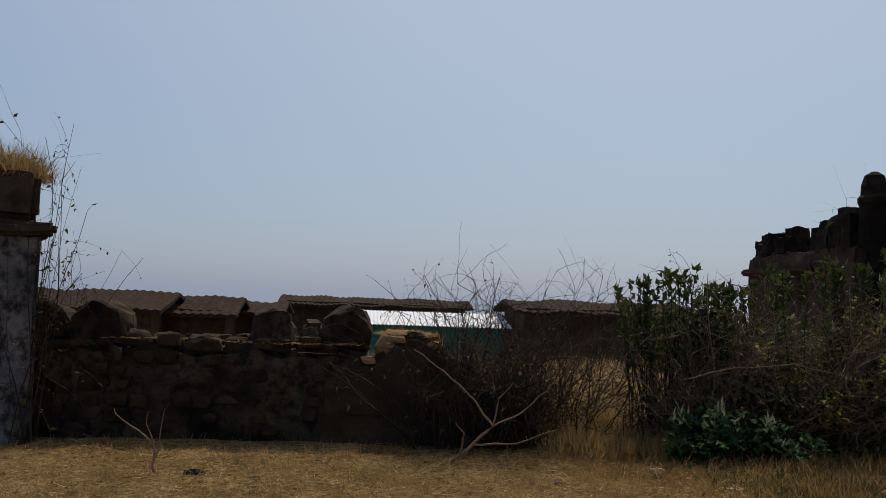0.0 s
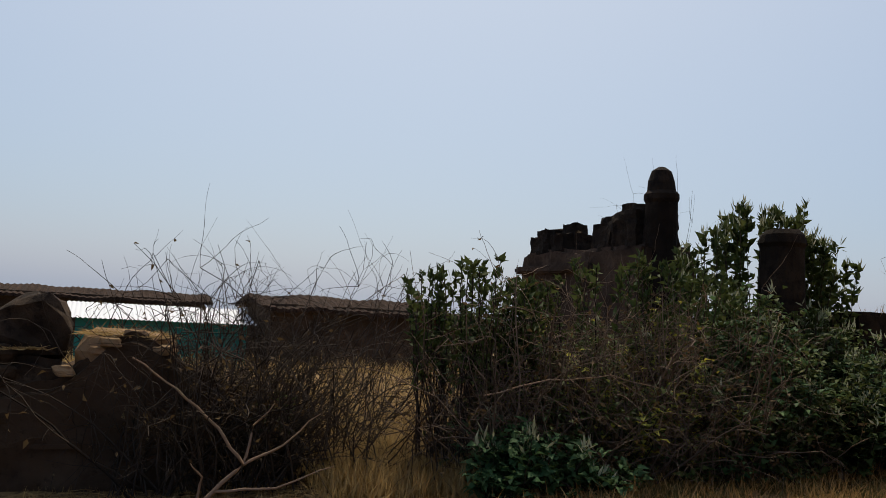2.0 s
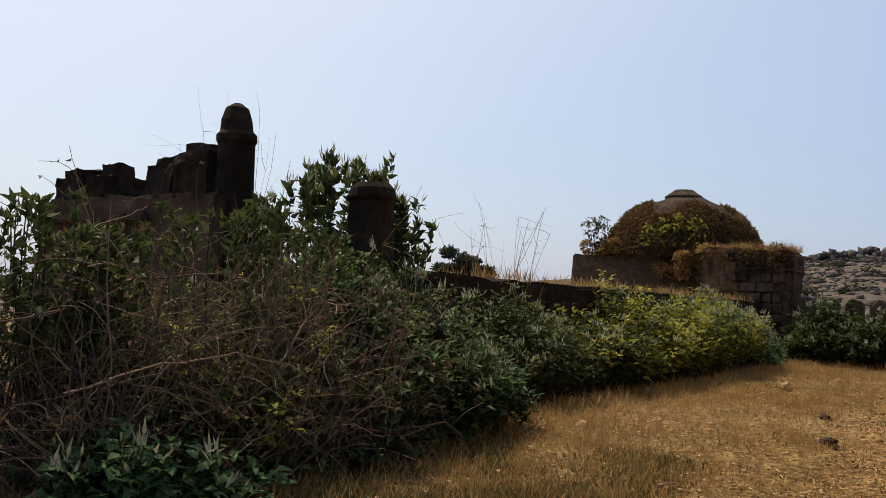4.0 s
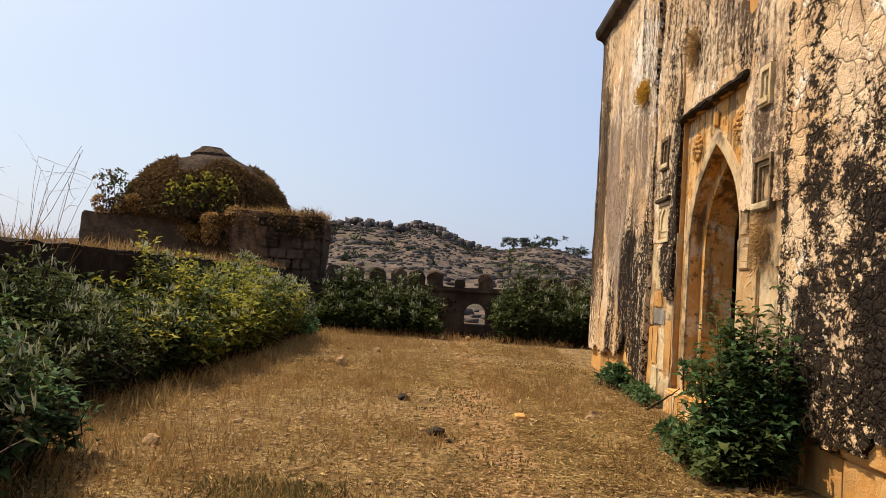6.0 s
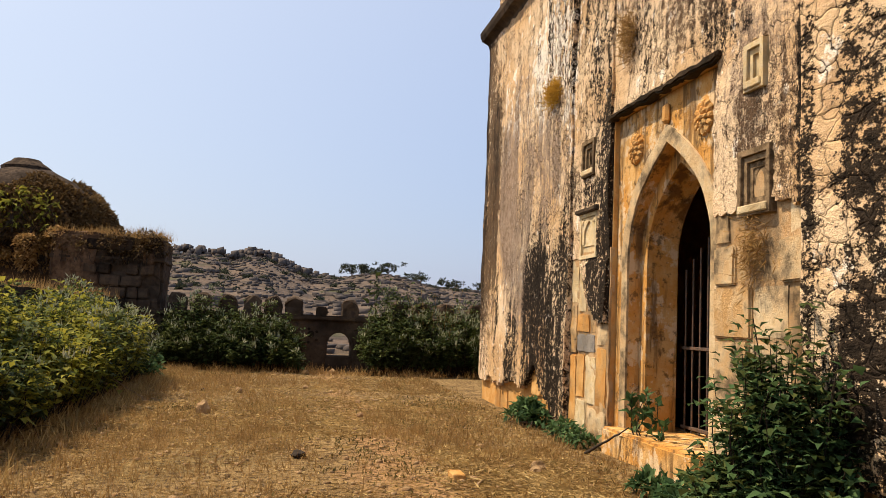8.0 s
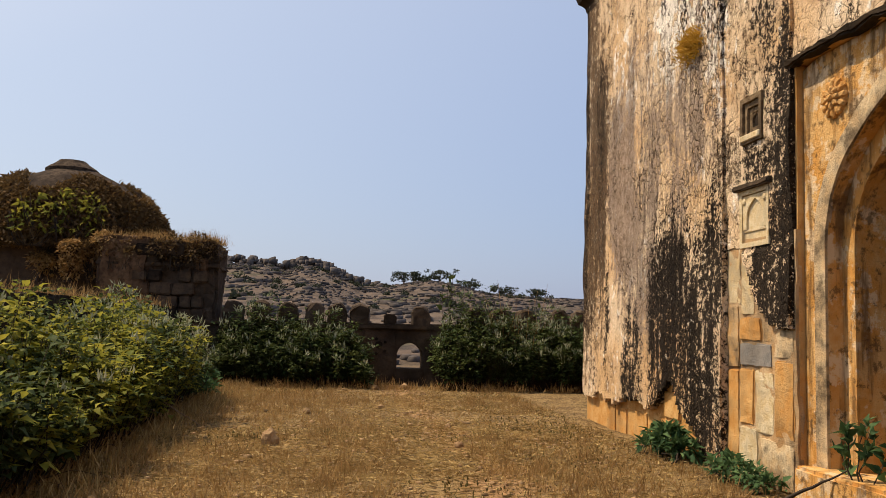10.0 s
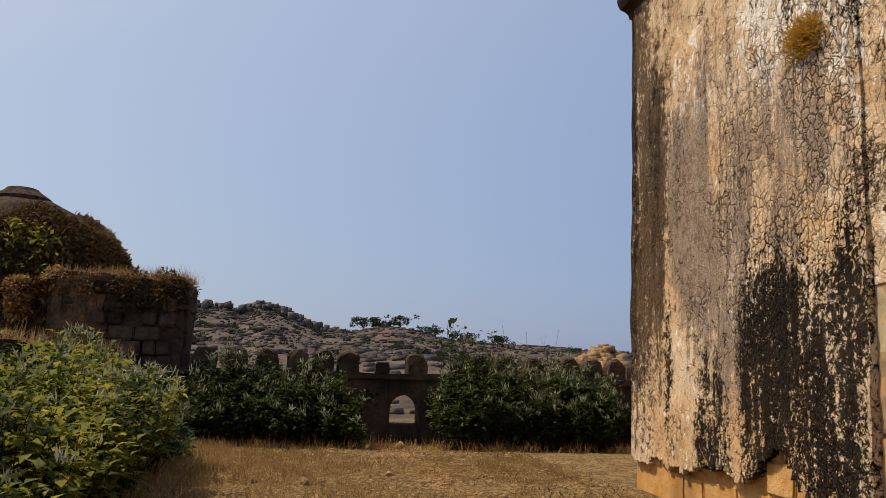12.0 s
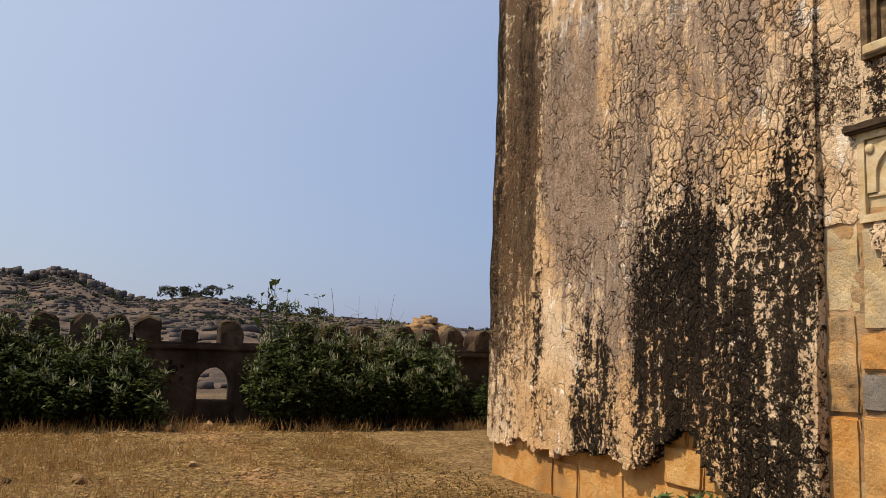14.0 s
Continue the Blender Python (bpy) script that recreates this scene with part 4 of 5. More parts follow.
for k in range(7):
    x, a = wr.uniform(0.3, 1.3), wr.uniform(0.04, 0.09)
    part("loose_stone", cobble(x, wr.uniform(9.46, 9.6), 0.80 + 0.34 * math.exp(-((x - 1.05) / 0.33) ** 2), a, a * 0.5, a * 0.8, k * 3.3), SOIL, wall_n)
part("course_line", box_bm(0.12, 0.75, 9.385, 9.43, 0.30, 0.35, 0.01, 6, 0.012, 4, 2), MUD, wall_n)
part("buttress", topped(box_bm(0.1, 1.75, 9.42, 10.2, -0.2, 0.78, 0.06, 34, 0.06, 2, 7), 0.6, lambda x: 0.36 * math.exp(-((x - 1.05) / 0.36) ** 2)), MUD, wall_n, "plain mud-plastered wall end")
wall_n2 = thing("wall_north_east", "dark rubble wall overgrown with shrubs", "wall", kind="structure", at=(18, 11.3, 0))
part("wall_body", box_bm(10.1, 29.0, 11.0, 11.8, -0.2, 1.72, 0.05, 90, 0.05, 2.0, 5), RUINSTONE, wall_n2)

wall_e = thing("wall_east", "dark battlemented court wall with a small arched opening", "wall", kind="structure", at=(28.4, 5, 0))
part("wall_body", box_bm(28.1, 28.7, 5.75, 10.4, -0.2, 1.5, 0.04, 40, 0.04, 2.0, 6), DARKSTONE, wall_e)
part("wall_body", box_bm(28.1, 28.7, -14.0, 5.05, -0.2, 1.5, 0.04, 80, 0.04, 2.0, 8), DARKSTONE, wall_e)


def arch_wall_x(y0, y1, z0, z1, spring, x0, x1):
    """The bit of wall over a round-headed opening that runs along y."""
    bm = bmesh.new()
    cy, r = (y0 + y1) / 2, (y1 - y0) / 2
    pts = [(y0 - 0.04, z0), (y0, z0)] + [(cy - r * math.cos(a * math.pi / 10), spring + r * math.sin(a * math.pi / 10)) for a in range(11)] + [(y1, z0), (y1 + 0.04, z0), (y1 + 0.04, z1), (y0 - 0.04, z1)]
    f = [bm.verts.new((x0, y, z)) for y, z in pts]
    face = bm.faces.new(f)
    out = bmesh.ops.extrude_face_region(bm, geom=[face])
    for v in out["geom"]:
        if isinstance(v, bmesh.types.BMVert):
            v.co.x = x1
    bmesh.ops.triangulate(bm, faces=list(bm.faces))
    return bm


part("arch", arch_wall_x(5.08, 5.72, -0.2, 1.5, 0.72, 28.12, 28.68), DARKSTONE, wall_e)
part("sill", box_bm(28.12, 28.68, 5.05, 5.75, -0.1, 0.42, 0.02), DARKSTONE, wall_e)
for k in range(6):                                # a pierced flower beside the arch: dark discs paint the shade of a large hole and five small ones
    a = k * 2 * math.pi / 5
    yy, zz, hr = (6.17, 0.98, 0.10) if k == 0 else (6.17 + 0.19 * math.cos(a), 0.94 + 0.19 * math.sin(a), 0.042)
    bm = bmesh.new()
    bmesh.ops.create_cone(bm, cap_ends=True, segments=14, radius1=hr, radius2=hr * 0.9, depth=0.05, matrix=Matrix.Translation((28.1, yy, zz)) @ Matrix.Rotation(-math.pi / 2, 4, "Y"))
    part("hole_disc", bm, RUINSTONE, wall_e, "dark disc painted as a shaded hole")
part("ledge", box_bm(28.02, 28.3, -14, 10.3, 1.36, 1.46, 0.02, 60, 0.02, 2.5, 4), DARKSTONE, wall_e)
for k, y in enumerate((9.7, 9.05, 8.4, 7.75, 7.2, 6.65, 5.15, 3.75, 3.1, 2.45, 1.6, 1.03, 0.45, -0.2, -0.85)):
    part("merlon", merlon_bm(28.35, y, 1.46, 0.46, 0.5, 0.5, 1, k * 1.7), DARKSTONE, wall_e)
part("stone", box_bm(28.15, 28.55, 5.75, 6.05, 1.48, 1.74, 0.03, 4, 0.02, 5), DARKSTONE, wall_e)

# ---- the domed pavilion ----
pav = thing("domed_pavilion", "small dark stone pavilion with a low overgrown dome", "pavilion", at=(31, 14.4, 0))
part("base", box_bm(28.9, 34.0, 11.5, 17.8, -0.3, 3.15, 0.06, 30, 0.06, 1.2, 3), DARKSTONE, pav)
part("pier", box_bm(28.4, 30.0, 10.15, 12.1, -0.3, 3.38, 0.08, 34, 0.08, 1.9, 5), DARKSTONE, pav)
part("ledge", box_bm(28.32, 30.0, 10.1, 13.0, 2.72, 2.82, 0.02, 16, 0.02, 3, 2), DARKSTONE, pav)


def lathe(prof, cx, cy, n=28, rough=0.0, seed=0.0):
    bm = bmesh.new()
    rings = []
    for r_, z in prof:
        ring = []
        for k in range(n):
            a = k * 2 * math.pi / n
            p = Vector((cx + r_ * math.cos(a), cy + r_ * math.sin(a), z))
            ring.append(bm.verts.new(p + (wobble(p, rough, 1.6, seed) if rough else Vector())))
        rings.append(ring)
    for a, b in zip(rings, rings[1:]):
        for k in range(n):
            bm.faces.new((a[k], a[(k + 1) % n], b[(k + 1) % n], b[k]))
    bm.faces.new(rings[0][::-1])
    bm.faces.new(rings[-1])
    return bm


PIERBROWN = stone_material("brown_lichened_stone", (0.07, 0.044, 0.027), (0.17, 0.105, 0.062), (0.014, 0.010, 0.008), 0.8, 1.4)
DC = (31.3, 14.55)
DOMESTONE = stone_material("blackened_dome_plaster", (0.03, 0.021, 0.015), (0.09, 0.064, 0.044), (0.014, 0.010, 0.008), 0.85, 1.5)
part("pier", box_bm(28.3, 29.9, 11.75, 12.95, -0.3, 3.43, 0.08, 24, 0.07, 1.7, 9), PIERBROWN, pav, "brown weathered corner pier")
pr = random.Random(11)
for row in range(9):
    y = 10.25 + pr.uniform(0, 0.2)
    while y < 12.75:
        w = pr.uniform(0.25, 0.6)
        if pr.random() < 0.5:
            part("stone_block", box_bm(28.26, 28.5, y, min(y + w, 12.9), 0.5 + row * 0.31, 0.78 + row * 0.31, 0.03, 3, 0.035, 3, pr.random() * 30), pr.choice((DARKSTONE, DARKSTONE, PIERBROWN, RUINSTONE)), pav)
        y += w + 0.03
part("dome", lathe([(2.58, 3.1), (2.52, 3.5), (2.38, 3.9), (2.13, 4.35), (1.8, 4.75), (1.36, 5.08), (0.92, 5.3), (0.66, 5.4)], *DC, 36, 0.09, 2), DOMESTONE, pav, smooth=True)
part("finial", lathe([(0.66, 5.36), (0.68, 5.46), (0.56, 5.55), (0.44, 5.62), (0.36, 5.7), (0.12, 5.73)], *DC, 18, 0.02, 3), DOMESTONE, pav, "low stone dome cap")

# ---- ruined gatehouse ----
ruin = thing("ruined_gatehouse", "dark broken stone wall with a domed corner pillar", "ruin", at=(8.2, 13, 0))
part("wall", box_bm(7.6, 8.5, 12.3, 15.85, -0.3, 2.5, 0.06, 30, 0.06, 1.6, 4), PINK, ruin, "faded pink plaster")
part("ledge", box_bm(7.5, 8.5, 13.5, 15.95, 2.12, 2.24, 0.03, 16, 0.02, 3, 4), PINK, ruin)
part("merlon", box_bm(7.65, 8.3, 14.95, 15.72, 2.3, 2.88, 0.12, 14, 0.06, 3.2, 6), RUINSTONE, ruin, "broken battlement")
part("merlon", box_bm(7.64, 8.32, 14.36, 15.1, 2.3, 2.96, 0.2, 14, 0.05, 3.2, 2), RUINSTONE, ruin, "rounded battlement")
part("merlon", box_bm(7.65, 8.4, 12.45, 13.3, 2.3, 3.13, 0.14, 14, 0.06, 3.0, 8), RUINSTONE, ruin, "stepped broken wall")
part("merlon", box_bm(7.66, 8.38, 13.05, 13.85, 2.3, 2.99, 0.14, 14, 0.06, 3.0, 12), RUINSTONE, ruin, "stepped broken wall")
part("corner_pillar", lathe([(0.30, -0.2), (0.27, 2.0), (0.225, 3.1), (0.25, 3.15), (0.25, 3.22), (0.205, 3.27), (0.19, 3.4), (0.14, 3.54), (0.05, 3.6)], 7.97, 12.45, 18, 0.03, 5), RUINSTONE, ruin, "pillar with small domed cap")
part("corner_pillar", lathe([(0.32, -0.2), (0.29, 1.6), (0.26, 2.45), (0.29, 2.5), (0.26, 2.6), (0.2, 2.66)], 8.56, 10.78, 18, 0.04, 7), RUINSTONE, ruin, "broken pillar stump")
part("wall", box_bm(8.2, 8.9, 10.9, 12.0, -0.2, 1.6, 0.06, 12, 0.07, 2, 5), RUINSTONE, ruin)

# ---- the corner tower ----
tower = thing("corner_tower", "dark plastered tower with grass growing on its top", "tower", at=(-4.0, 9.9, 0))


def splay(bm):
    """The tower's side runs back at a slant."""
    for v in bm.verts:
        if v.co.x > -4:
            v.co.x -= max(0.0, v.co.y - 9.1) * 0.45
    return bm


TOWER = stone_material("stained_tower_plaster", (0.035, 0.03, 0.026), (0.24, 0.22, 0.20), (0.006, 0.006, 0.005), 0.98, 1.6)
part("shaft", splay(box_bm(-5.6, -2.6, 9.1, 11.0, -0.2, 2.02, 0.04, 24, 0.02, 1.5, 3)), TOWER, tower)
part("cornice", splay(box_bm(-5.7, -2.46, 9.0, 11.1, 2.0, 2.14, 0.04, 24, 0.04, 2, 3)), DARKSTONE, tower)
part("parapet", splay(box_bm(-5.55, -2.62, 9.14, 11.0, 2.12, 2.62, 0.08, 20, 0.06, 2, 6)), DARKSTONE, tower)
bpy.context.view_layer.update()

# ---- village behind the wall ----
def hut(name, label, x0, x1, y0, y1, z0, zw, zr, ridge="x"):
    """A mud house with a low tiled gable roof."""
    ob = thing(name, label, "house", "village houses", at=((x0 + x1) / 2, (y0 + y1) / 2, z0))
    part("wall", box_bm(x0, x1, y0, y1, z0 - 0.5, zw, 0.05, 8, 0.04, 1), MUD, ob)
    bm = bmesh.new()
    o = 0.45
    ym = (y0 + y1) / 2
    xs = np.linspace(x0 - o, x1 + o, 8 * int(x1 - x0) + 1)
    rows = [[bm.verts.new(Vector((x, y, z + 0.05 * (k % 2))) + wobble((x, y, z), 0.12, 0.8)) for k, x in enumerate(xs)] for y, z in ((y0 - o, zw - 0.12), ((y0 + ym) / 2, (zw + zr) / 2 - 0.04), (ym, zr), ((y1 + ym) / 2, (zw + zr) / 2), (y1 + o, zw - 0.12))]
    for a, b in zip(rows, rows[1:]):
        for k in range(len(xs) - 1):
            bm.faces.new((a[k], a[k + 1], b[k + 1], b[k]))
    out = bmesh.ops.extrude_face_region(bm, geom=list(bm.faces))
    for v in out["geom"]:
        if isinstance(v, bmesh.types.BMVert):
            v.co.z -= 0.14
    part("roof", bm, TILE, ob, "sagging clay tile roof")
    return ob


hut("mud_house", "low mud house with sagging clay tile roof", -13.5, -7.0, 31, 36, -1.9, 0.82, 1.32)
hut("mud_house", "low mud house with sagging clay tile roof", -8.0, -4.8, 33, 37, -1.9, 0.72, 1.2)
hut("mud_house", "low mud house with sagging clay tile roof", -5.6, -3.3, 36, 40, -1.9, 0.72, 1.05)
hut("mud_house", "long low mud house with flat tile roof", -3.6, 5.5, 44, 49, -1.9, 1.05, 1.3)
hut("mud_house", "dark mud house with nearly flat roof", 6.6, 13.2, 33, 38, -1.9, 1.2, 1.5)
hut("mud_house", "dark mud house with nearly flat roof", 12.2, 15.6, 34, 39, -1.9, 0.75, 1.15)
shed = thing("tin_shed", "long green shed with a white corrugated tin roof", "shed", at=(3, 35, -1.9))
part("wall", box_bm(0.2, 6.0, 34.2, 37, -2.4, 0.38, 0.02), GREEN, shed, "green painted sheet wall")
part("roof", grid_mesh("roof", np.linspace(-0.2, 6.3, 131), np.array([33.9, 35.5, 37.3]), lambda u, v: (u, v, 0.36 + (v - 33.9) * 0.14 + 0.022 * np.sin(u * 40))), TIN, shed, "white corrugated tin sheets")

# ---- shrubs along the walls ----
def shoots(name, label, x0, x1, y0, y1, z0, z1, n, seed, leaf=0.1, mat=None, per=26, tips=True):
    """Upright leafy shoots, each a stem with rising leaves up its top half."""
    r = np.random.default_rng(seed)
    ob = thing(name, label, "bush", at=((x0 + x1) / 2, (y0 + y1) / 2, 0))
    u = r.uniform(-1, 1, n)
    foot = np.stack([(x0 + x1) / 2 + u * (x1 - x0) / 2, r.uniform(y0, y1, n), np.zeros(n)], 1)
    top = foot + np.stack([u * 0.25 + r.normal(size=n) * 0.12, r.normal(size=n) * 0.12, z0 + (z1 - z0) * (1 - np.abs(u) ** 2.2) * r.uniform(0.72, 1.0, n)], 1)
    t = np.linspace(0, 1, 7)
    p = foot[:, None] * (1 - t[None, :, None]) + top[:, None] * t[None, :, None] + r.normal(size=(n, 7, 3)) * 0.02
    p[:, 0, 2] = -0.03
    stuff("stem_tangle", tubes("stem_tangle", p, np.linspace(0.011, 0.004, 7)[None] * np.ones((n, 1))), TWIG, ob)
    m = n * per
    k, a = np.repeat(np.arange(n), per), 1 - r.random(m) ** 1.6 * 0.5
    at = foot[k] * (1 - a[:, None]) + top[k] * a[:, None]
    way = np.concatenate([r.normal(size=(m, 2)), r.uniform(0.5, 1.7, (m, 1))], 1)
    s = leaf * r.uniform(0.6, 1.25, m)
    stuff("foliage", leaves_mesh("foliage", at, way, unit(m, r), s, s * 0.55), mat or LEAF, ob)
    if tips:
        q = n * 5
        k = np.repeat(np.arange(n), 5)
        stuff("flower_spike_mass", leaves_mesh("flower_spike_mass", top[k] + r.normal(size=(q, 3)) * 0.03, r.normal(size=(q, 3)) * 0.35 + [0, 0, 1], unit(q, r), leaf * 1.0, leaf * 0.15, 0.3, 0.0), TIP, ob)
    return ob


def leafy(name, label, x0, x1, y0, y1, z1, n, seed, leaf=0.13, mats=None, front=(0, -1), tips=0.3, nodes=8, low=0.35, category="bush"):
    """A shrub of leafy shoots: low at its front, high at its back, each shoot set with whorls of drooping leaves."""
    r = np.random.default_rng(seed)
    ob = thing(name, label, category, at=((x0 + x1) / 2, (y0 + y1) / 2, 0))
    fx, fy = r.uniform(x0, x1, n), r.uniform(y0, y1, n)
    deep = ((fx - x0) / (x1 - x0) if front[0] < 0 else (fy - y0) / (y1 - y0))
    deep = 1 - deep if front[1] > 0 else deep
    along = (fy - y0) / (y1 - y0) if front[0] < 0 else (fx - x0) / (x1 - x0)
    ends = 1 - 0.4 * np.abs(2 * along - 1) ** 4
    tall = z1 * (low + (1 - low) * deep ** 0.7) * ends * (0.9 + 0.17 * fbm(fx * 2.9, fy * 2.9, seed, 3)) * r.uniform(0.75, 1.06, n)
    foot = np.stack([fx, fy, np.full(n, -0.03)], 1)
    out = np.array([front[0], front[1], 0.0]) * (1 - deep)[:, None] * 0.22
    top = foot + out * tall[:, None] + np.stack([r.normal(size=n) * 0.13, r.normal(size=n) * 0.13, tall], 1)
    t = np.linspace(0, 1, 6)
    bow = out[:, None] * (np.sin(t * 3.14) * 0.3)[None, :, None]
    p = foot[:, None] * (1 - t[None, :, None]) + top[:, None] * t[None, :, None] + bow + r.normal(size=(n, 6, 3)) * 0.02 * (t > 0)[None, :, None]
    stuff("stem_tangle", tubes("stem_tangle", p, np.linspace(0.010, 0.003, 6)[None] * r.uniform(0.7, 1.3, (n, 1)), 3), TWIG, ob)
    mats = mats or (LEAF,)
    own = r.integers(0, len(mats), n)
    for k, mt in enumerate(mats):
        s = np.flatnonzero(own == k)
        i = np.repeat(s, nodes * 5)
        node = np.tile(np.repeat(np.arange(nodes), 5), len(s))
        a = np.clip(0.34 + 0.66 * (node + r.random(len(s) * nodes).repeat(5) * 0.8) / (nodes - 0.3), 0, 1) ** 0.9
        at = foot[i] * (1 - a[:, None]) + top[i] * a[:, None] + r.normal(size=(len(i), 3)) * [0.07, 0.07, 0.03]
        turn = r.uniform(0, 6.28, len(i))
        way = np.stack([np.cos(turn), np.sin(turn), r.uniform(-0.15, 0.75, len(i)) + 0.6 * (a > 0.93)], 1)
        size = leaf * r.uniform(0.55, 1.2, len(i)) * (1.1 - 0.45 * a)
        at[:, 2] = np.maximum(at[:, 2], 0.03)
        stuff("foliage", leaves_mesh("foliage", at, way, unit(len(i), r) * 0.4 + [0, 0, 1.0], size, size * r.uniform(0.48, 0.72, len(i)), 0.22, 0.32), mt, ob)
    if tips:
        crown = np.flatnonzero(r.random(n) < tips)
        i = np.repeat(crown, 9)
        q = len(i)
        stuff("flower_spike_mass", leaves_mesh("flower_spike_mass", top[i] + r.normal(size=(q, 3)) * [0.045, 0.045, 0.03], r.normal(size=(q, 3)) * 0.4 + [0, 0, 1], unit(q, r), leaf * r.uniform(0.5, 0.9, q), leaf * 0.16, 0.3, 0.0), TIP, ob, "pale upright flower spikes")
    return ob


BY_WALL = "dense dark green shrub with pale flower spikes by the wall"
SUNLIT = "sunlit yellow-green shrub with pale spikes by the wall"
EASTWARD = (-1, 0)
leafy("shrub", BY_WALL, 26.9, 28.0, 8.0, 10.0, 2.15, 230, 1, 0.17, (LEAF,), EASTWARD, 0.2)
leafy("shrub", BY_WALL, 26.9, 28.0, 6.5, 8.3, 1.95, 200, 201, 0.17, (LEAF,), EASTWARD, 0.25)
leafy("shrub", BY_WALL, 26.8, 28.0, 2.7, 4.8, 2.35, 240, 2, 0.17, (LEAF,), EASTWARD, 0.2)
leafy("shrub", BY_WALL, 26.8, 28.0, 0.8, 3.0, 2.35, 240, 202, 0.17, (LEAF,), EASTWARD, 0.4)
leafy("shrub", "dark green creeper over the wall", 27.2, 28.1, -4.5, 0.3, 1.3, 240, 3, 0.16, (LEAF,), EASTWARD, 0.05)
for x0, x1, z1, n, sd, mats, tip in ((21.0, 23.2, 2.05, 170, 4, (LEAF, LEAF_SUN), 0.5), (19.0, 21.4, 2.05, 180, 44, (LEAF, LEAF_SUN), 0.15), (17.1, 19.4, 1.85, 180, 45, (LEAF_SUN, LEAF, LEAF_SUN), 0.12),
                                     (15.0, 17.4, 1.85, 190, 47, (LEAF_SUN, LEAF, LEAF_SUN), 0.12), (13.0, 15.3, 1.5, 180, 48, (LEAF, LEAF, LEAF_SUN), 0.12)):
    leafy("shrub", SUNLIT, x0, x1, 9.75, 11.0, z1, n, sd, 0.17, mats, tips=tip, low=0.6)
leafy("shrub", "shrub crowned with pale flower spikes", 21.4, 23.3, 9.9, 10.7, 1.8, 26, 43, 0.15, (TIP,), tips=1.0, nodes=4, low=0.8)
leafy("shrub", "dark green shrub against the wall", 23.2, 26.6, 10.2, 11.0, 1.6, 190, 6, 0.15)
leafy("shrub", "dark green shrub against the wall", 9.0, 13.4, 10.0, 11.0, 1.75, 360, 7, 0.14, (LEAF,), tips=0.2)
leafy("shrub", "tall leafy shrub with pale spikes among brambles", 6.2, 9.4, 9.1, 10.7, 2.05, 400, 8, 0.15, (LEAF, LEAF, LEAF_COOL), tips=0.15)
leafy("shrub", "dark leafy shrub tangled with brambles", 4.3, 6.9, 9.15, 10.4, 1.85, 250, 41, 0.12, (LEAF, LEAF, LEAF_SUN), tips=0.05)
shoots("shrub", "tall shrub with upright leafy shoots", 7.6, 10.0, 11.05, 11.6, 1.9, 3.05, 80, 9, 0.14, LEAF, 34)
shoots("shrub", "leafy climbing shrub over brambles", 3.5, 4.5, 9.5, 10.1, 1.4, 1.95, 36, 33, 0.085, LEAF, 34, False)
shoots("shrub", "dark leafy shoots before the ruined wall", 4.7, 7.3, 9.6, 10.3, 1.6, 2.1, 50, 46, 0.10, LEAF, 30, False)
bush("shrub", "leafy climbing shrub over brambles", 3.7, 4.6, 9.6, 10.2, 1.75, 1800, 10, 0.085, (LEAF,), 0.0)
leafy("broad_leaved_plant", "low plant with broad blue-green leaves", 3.7, 4.9, 8.7, 9.2, 0.68, 60, 11, 0.17, (LEAF_COOL,), tips=0.1, nodes=5, category="plant")
leafy("broad_leaved_plant", "low plant with broad blue-green leaves", 5.4, 8.2, 9.0, 9.5, 0.6, 70, 34, 0.15, (LEAF_COOL, LEAF), tips=0.1, nodes=4, category="plant")
leafy("shrub", "lush green bush growing at the foot of the wall", 9.75, 10.75, 3.45, 3.98, 0.9, 130, 12, 0.16, (LEAF_COOL, LEAF), (0, 1), 0, 7)
leafy("shrub", "green bush growing by the door", 9.95, 10.5, 3.38, 3.75, 1.65, 60, 13, 0.15, (LEAF_COOL, LEAF), (0, 1), 0, 10, 0.7)
bush("weed", "small green weed at the wall foot", 11.1, 11.9, 3.55, 3.9, 0.25, 420, 35, 0.1, (LEAF_COOL,), 0, 10, 7, category="plant")
bush("weed", "small green weed at the wall foot", 16.2, 17.4, 3.3, 3.6, 0.32, 500, 36, 0.12, (LEAF_COOL,), 0, 14, 9, category="plant")
bush("weed", "small green weed at the wall foot", 14.6, 15.8, 3.3, 3.5, 0.16, 350, 37, 0.09, (LEAF_COOL,), 0, 8, 9, category="plant")
shoots("weed", "small leafy weed with a yellow flower by the door sill", 13.35, 13.75, 3.1, 3.3, 0.4, 0.78, 6, 38, 0.12, LEAF_COOL, 16, False)
bush("weed", "pale grey-green weed at the edge of the grass", 23.6, 24.6, 9.5, 10.0, 0.5, 600, 39, 0.12, (LEAF_COOL,), 0, 12, 8, category="plant")
CANES = "tangle of dry dark thorny canes in the wall gap"
bramble("bramble_thicket", CANES, 0.9, 2.4, 9.1, 10.1, 1.3, 180, 1, 8, leaf_count=500)
bramble("bramble_thicket", CANES, 1.5, 3.0, 9.4, 10.3, 1.75, 120, 4, 10, thick=0.006, arch=0.35, leaf_count=60)
bramble("bramble_thicket", CANES, 2.6, 3.8, 9.0, 9.8, 1.1, 22, 6, 7, thick=0.006, leaf_count=60)
bramble("bramble_thicket", "dense brown thorny thicket with withered leaves", 3.75, 6.8, 9.0, 10.2, 1.6, 380, 2, 8, TWIG_GREY, leaf_count=2500)
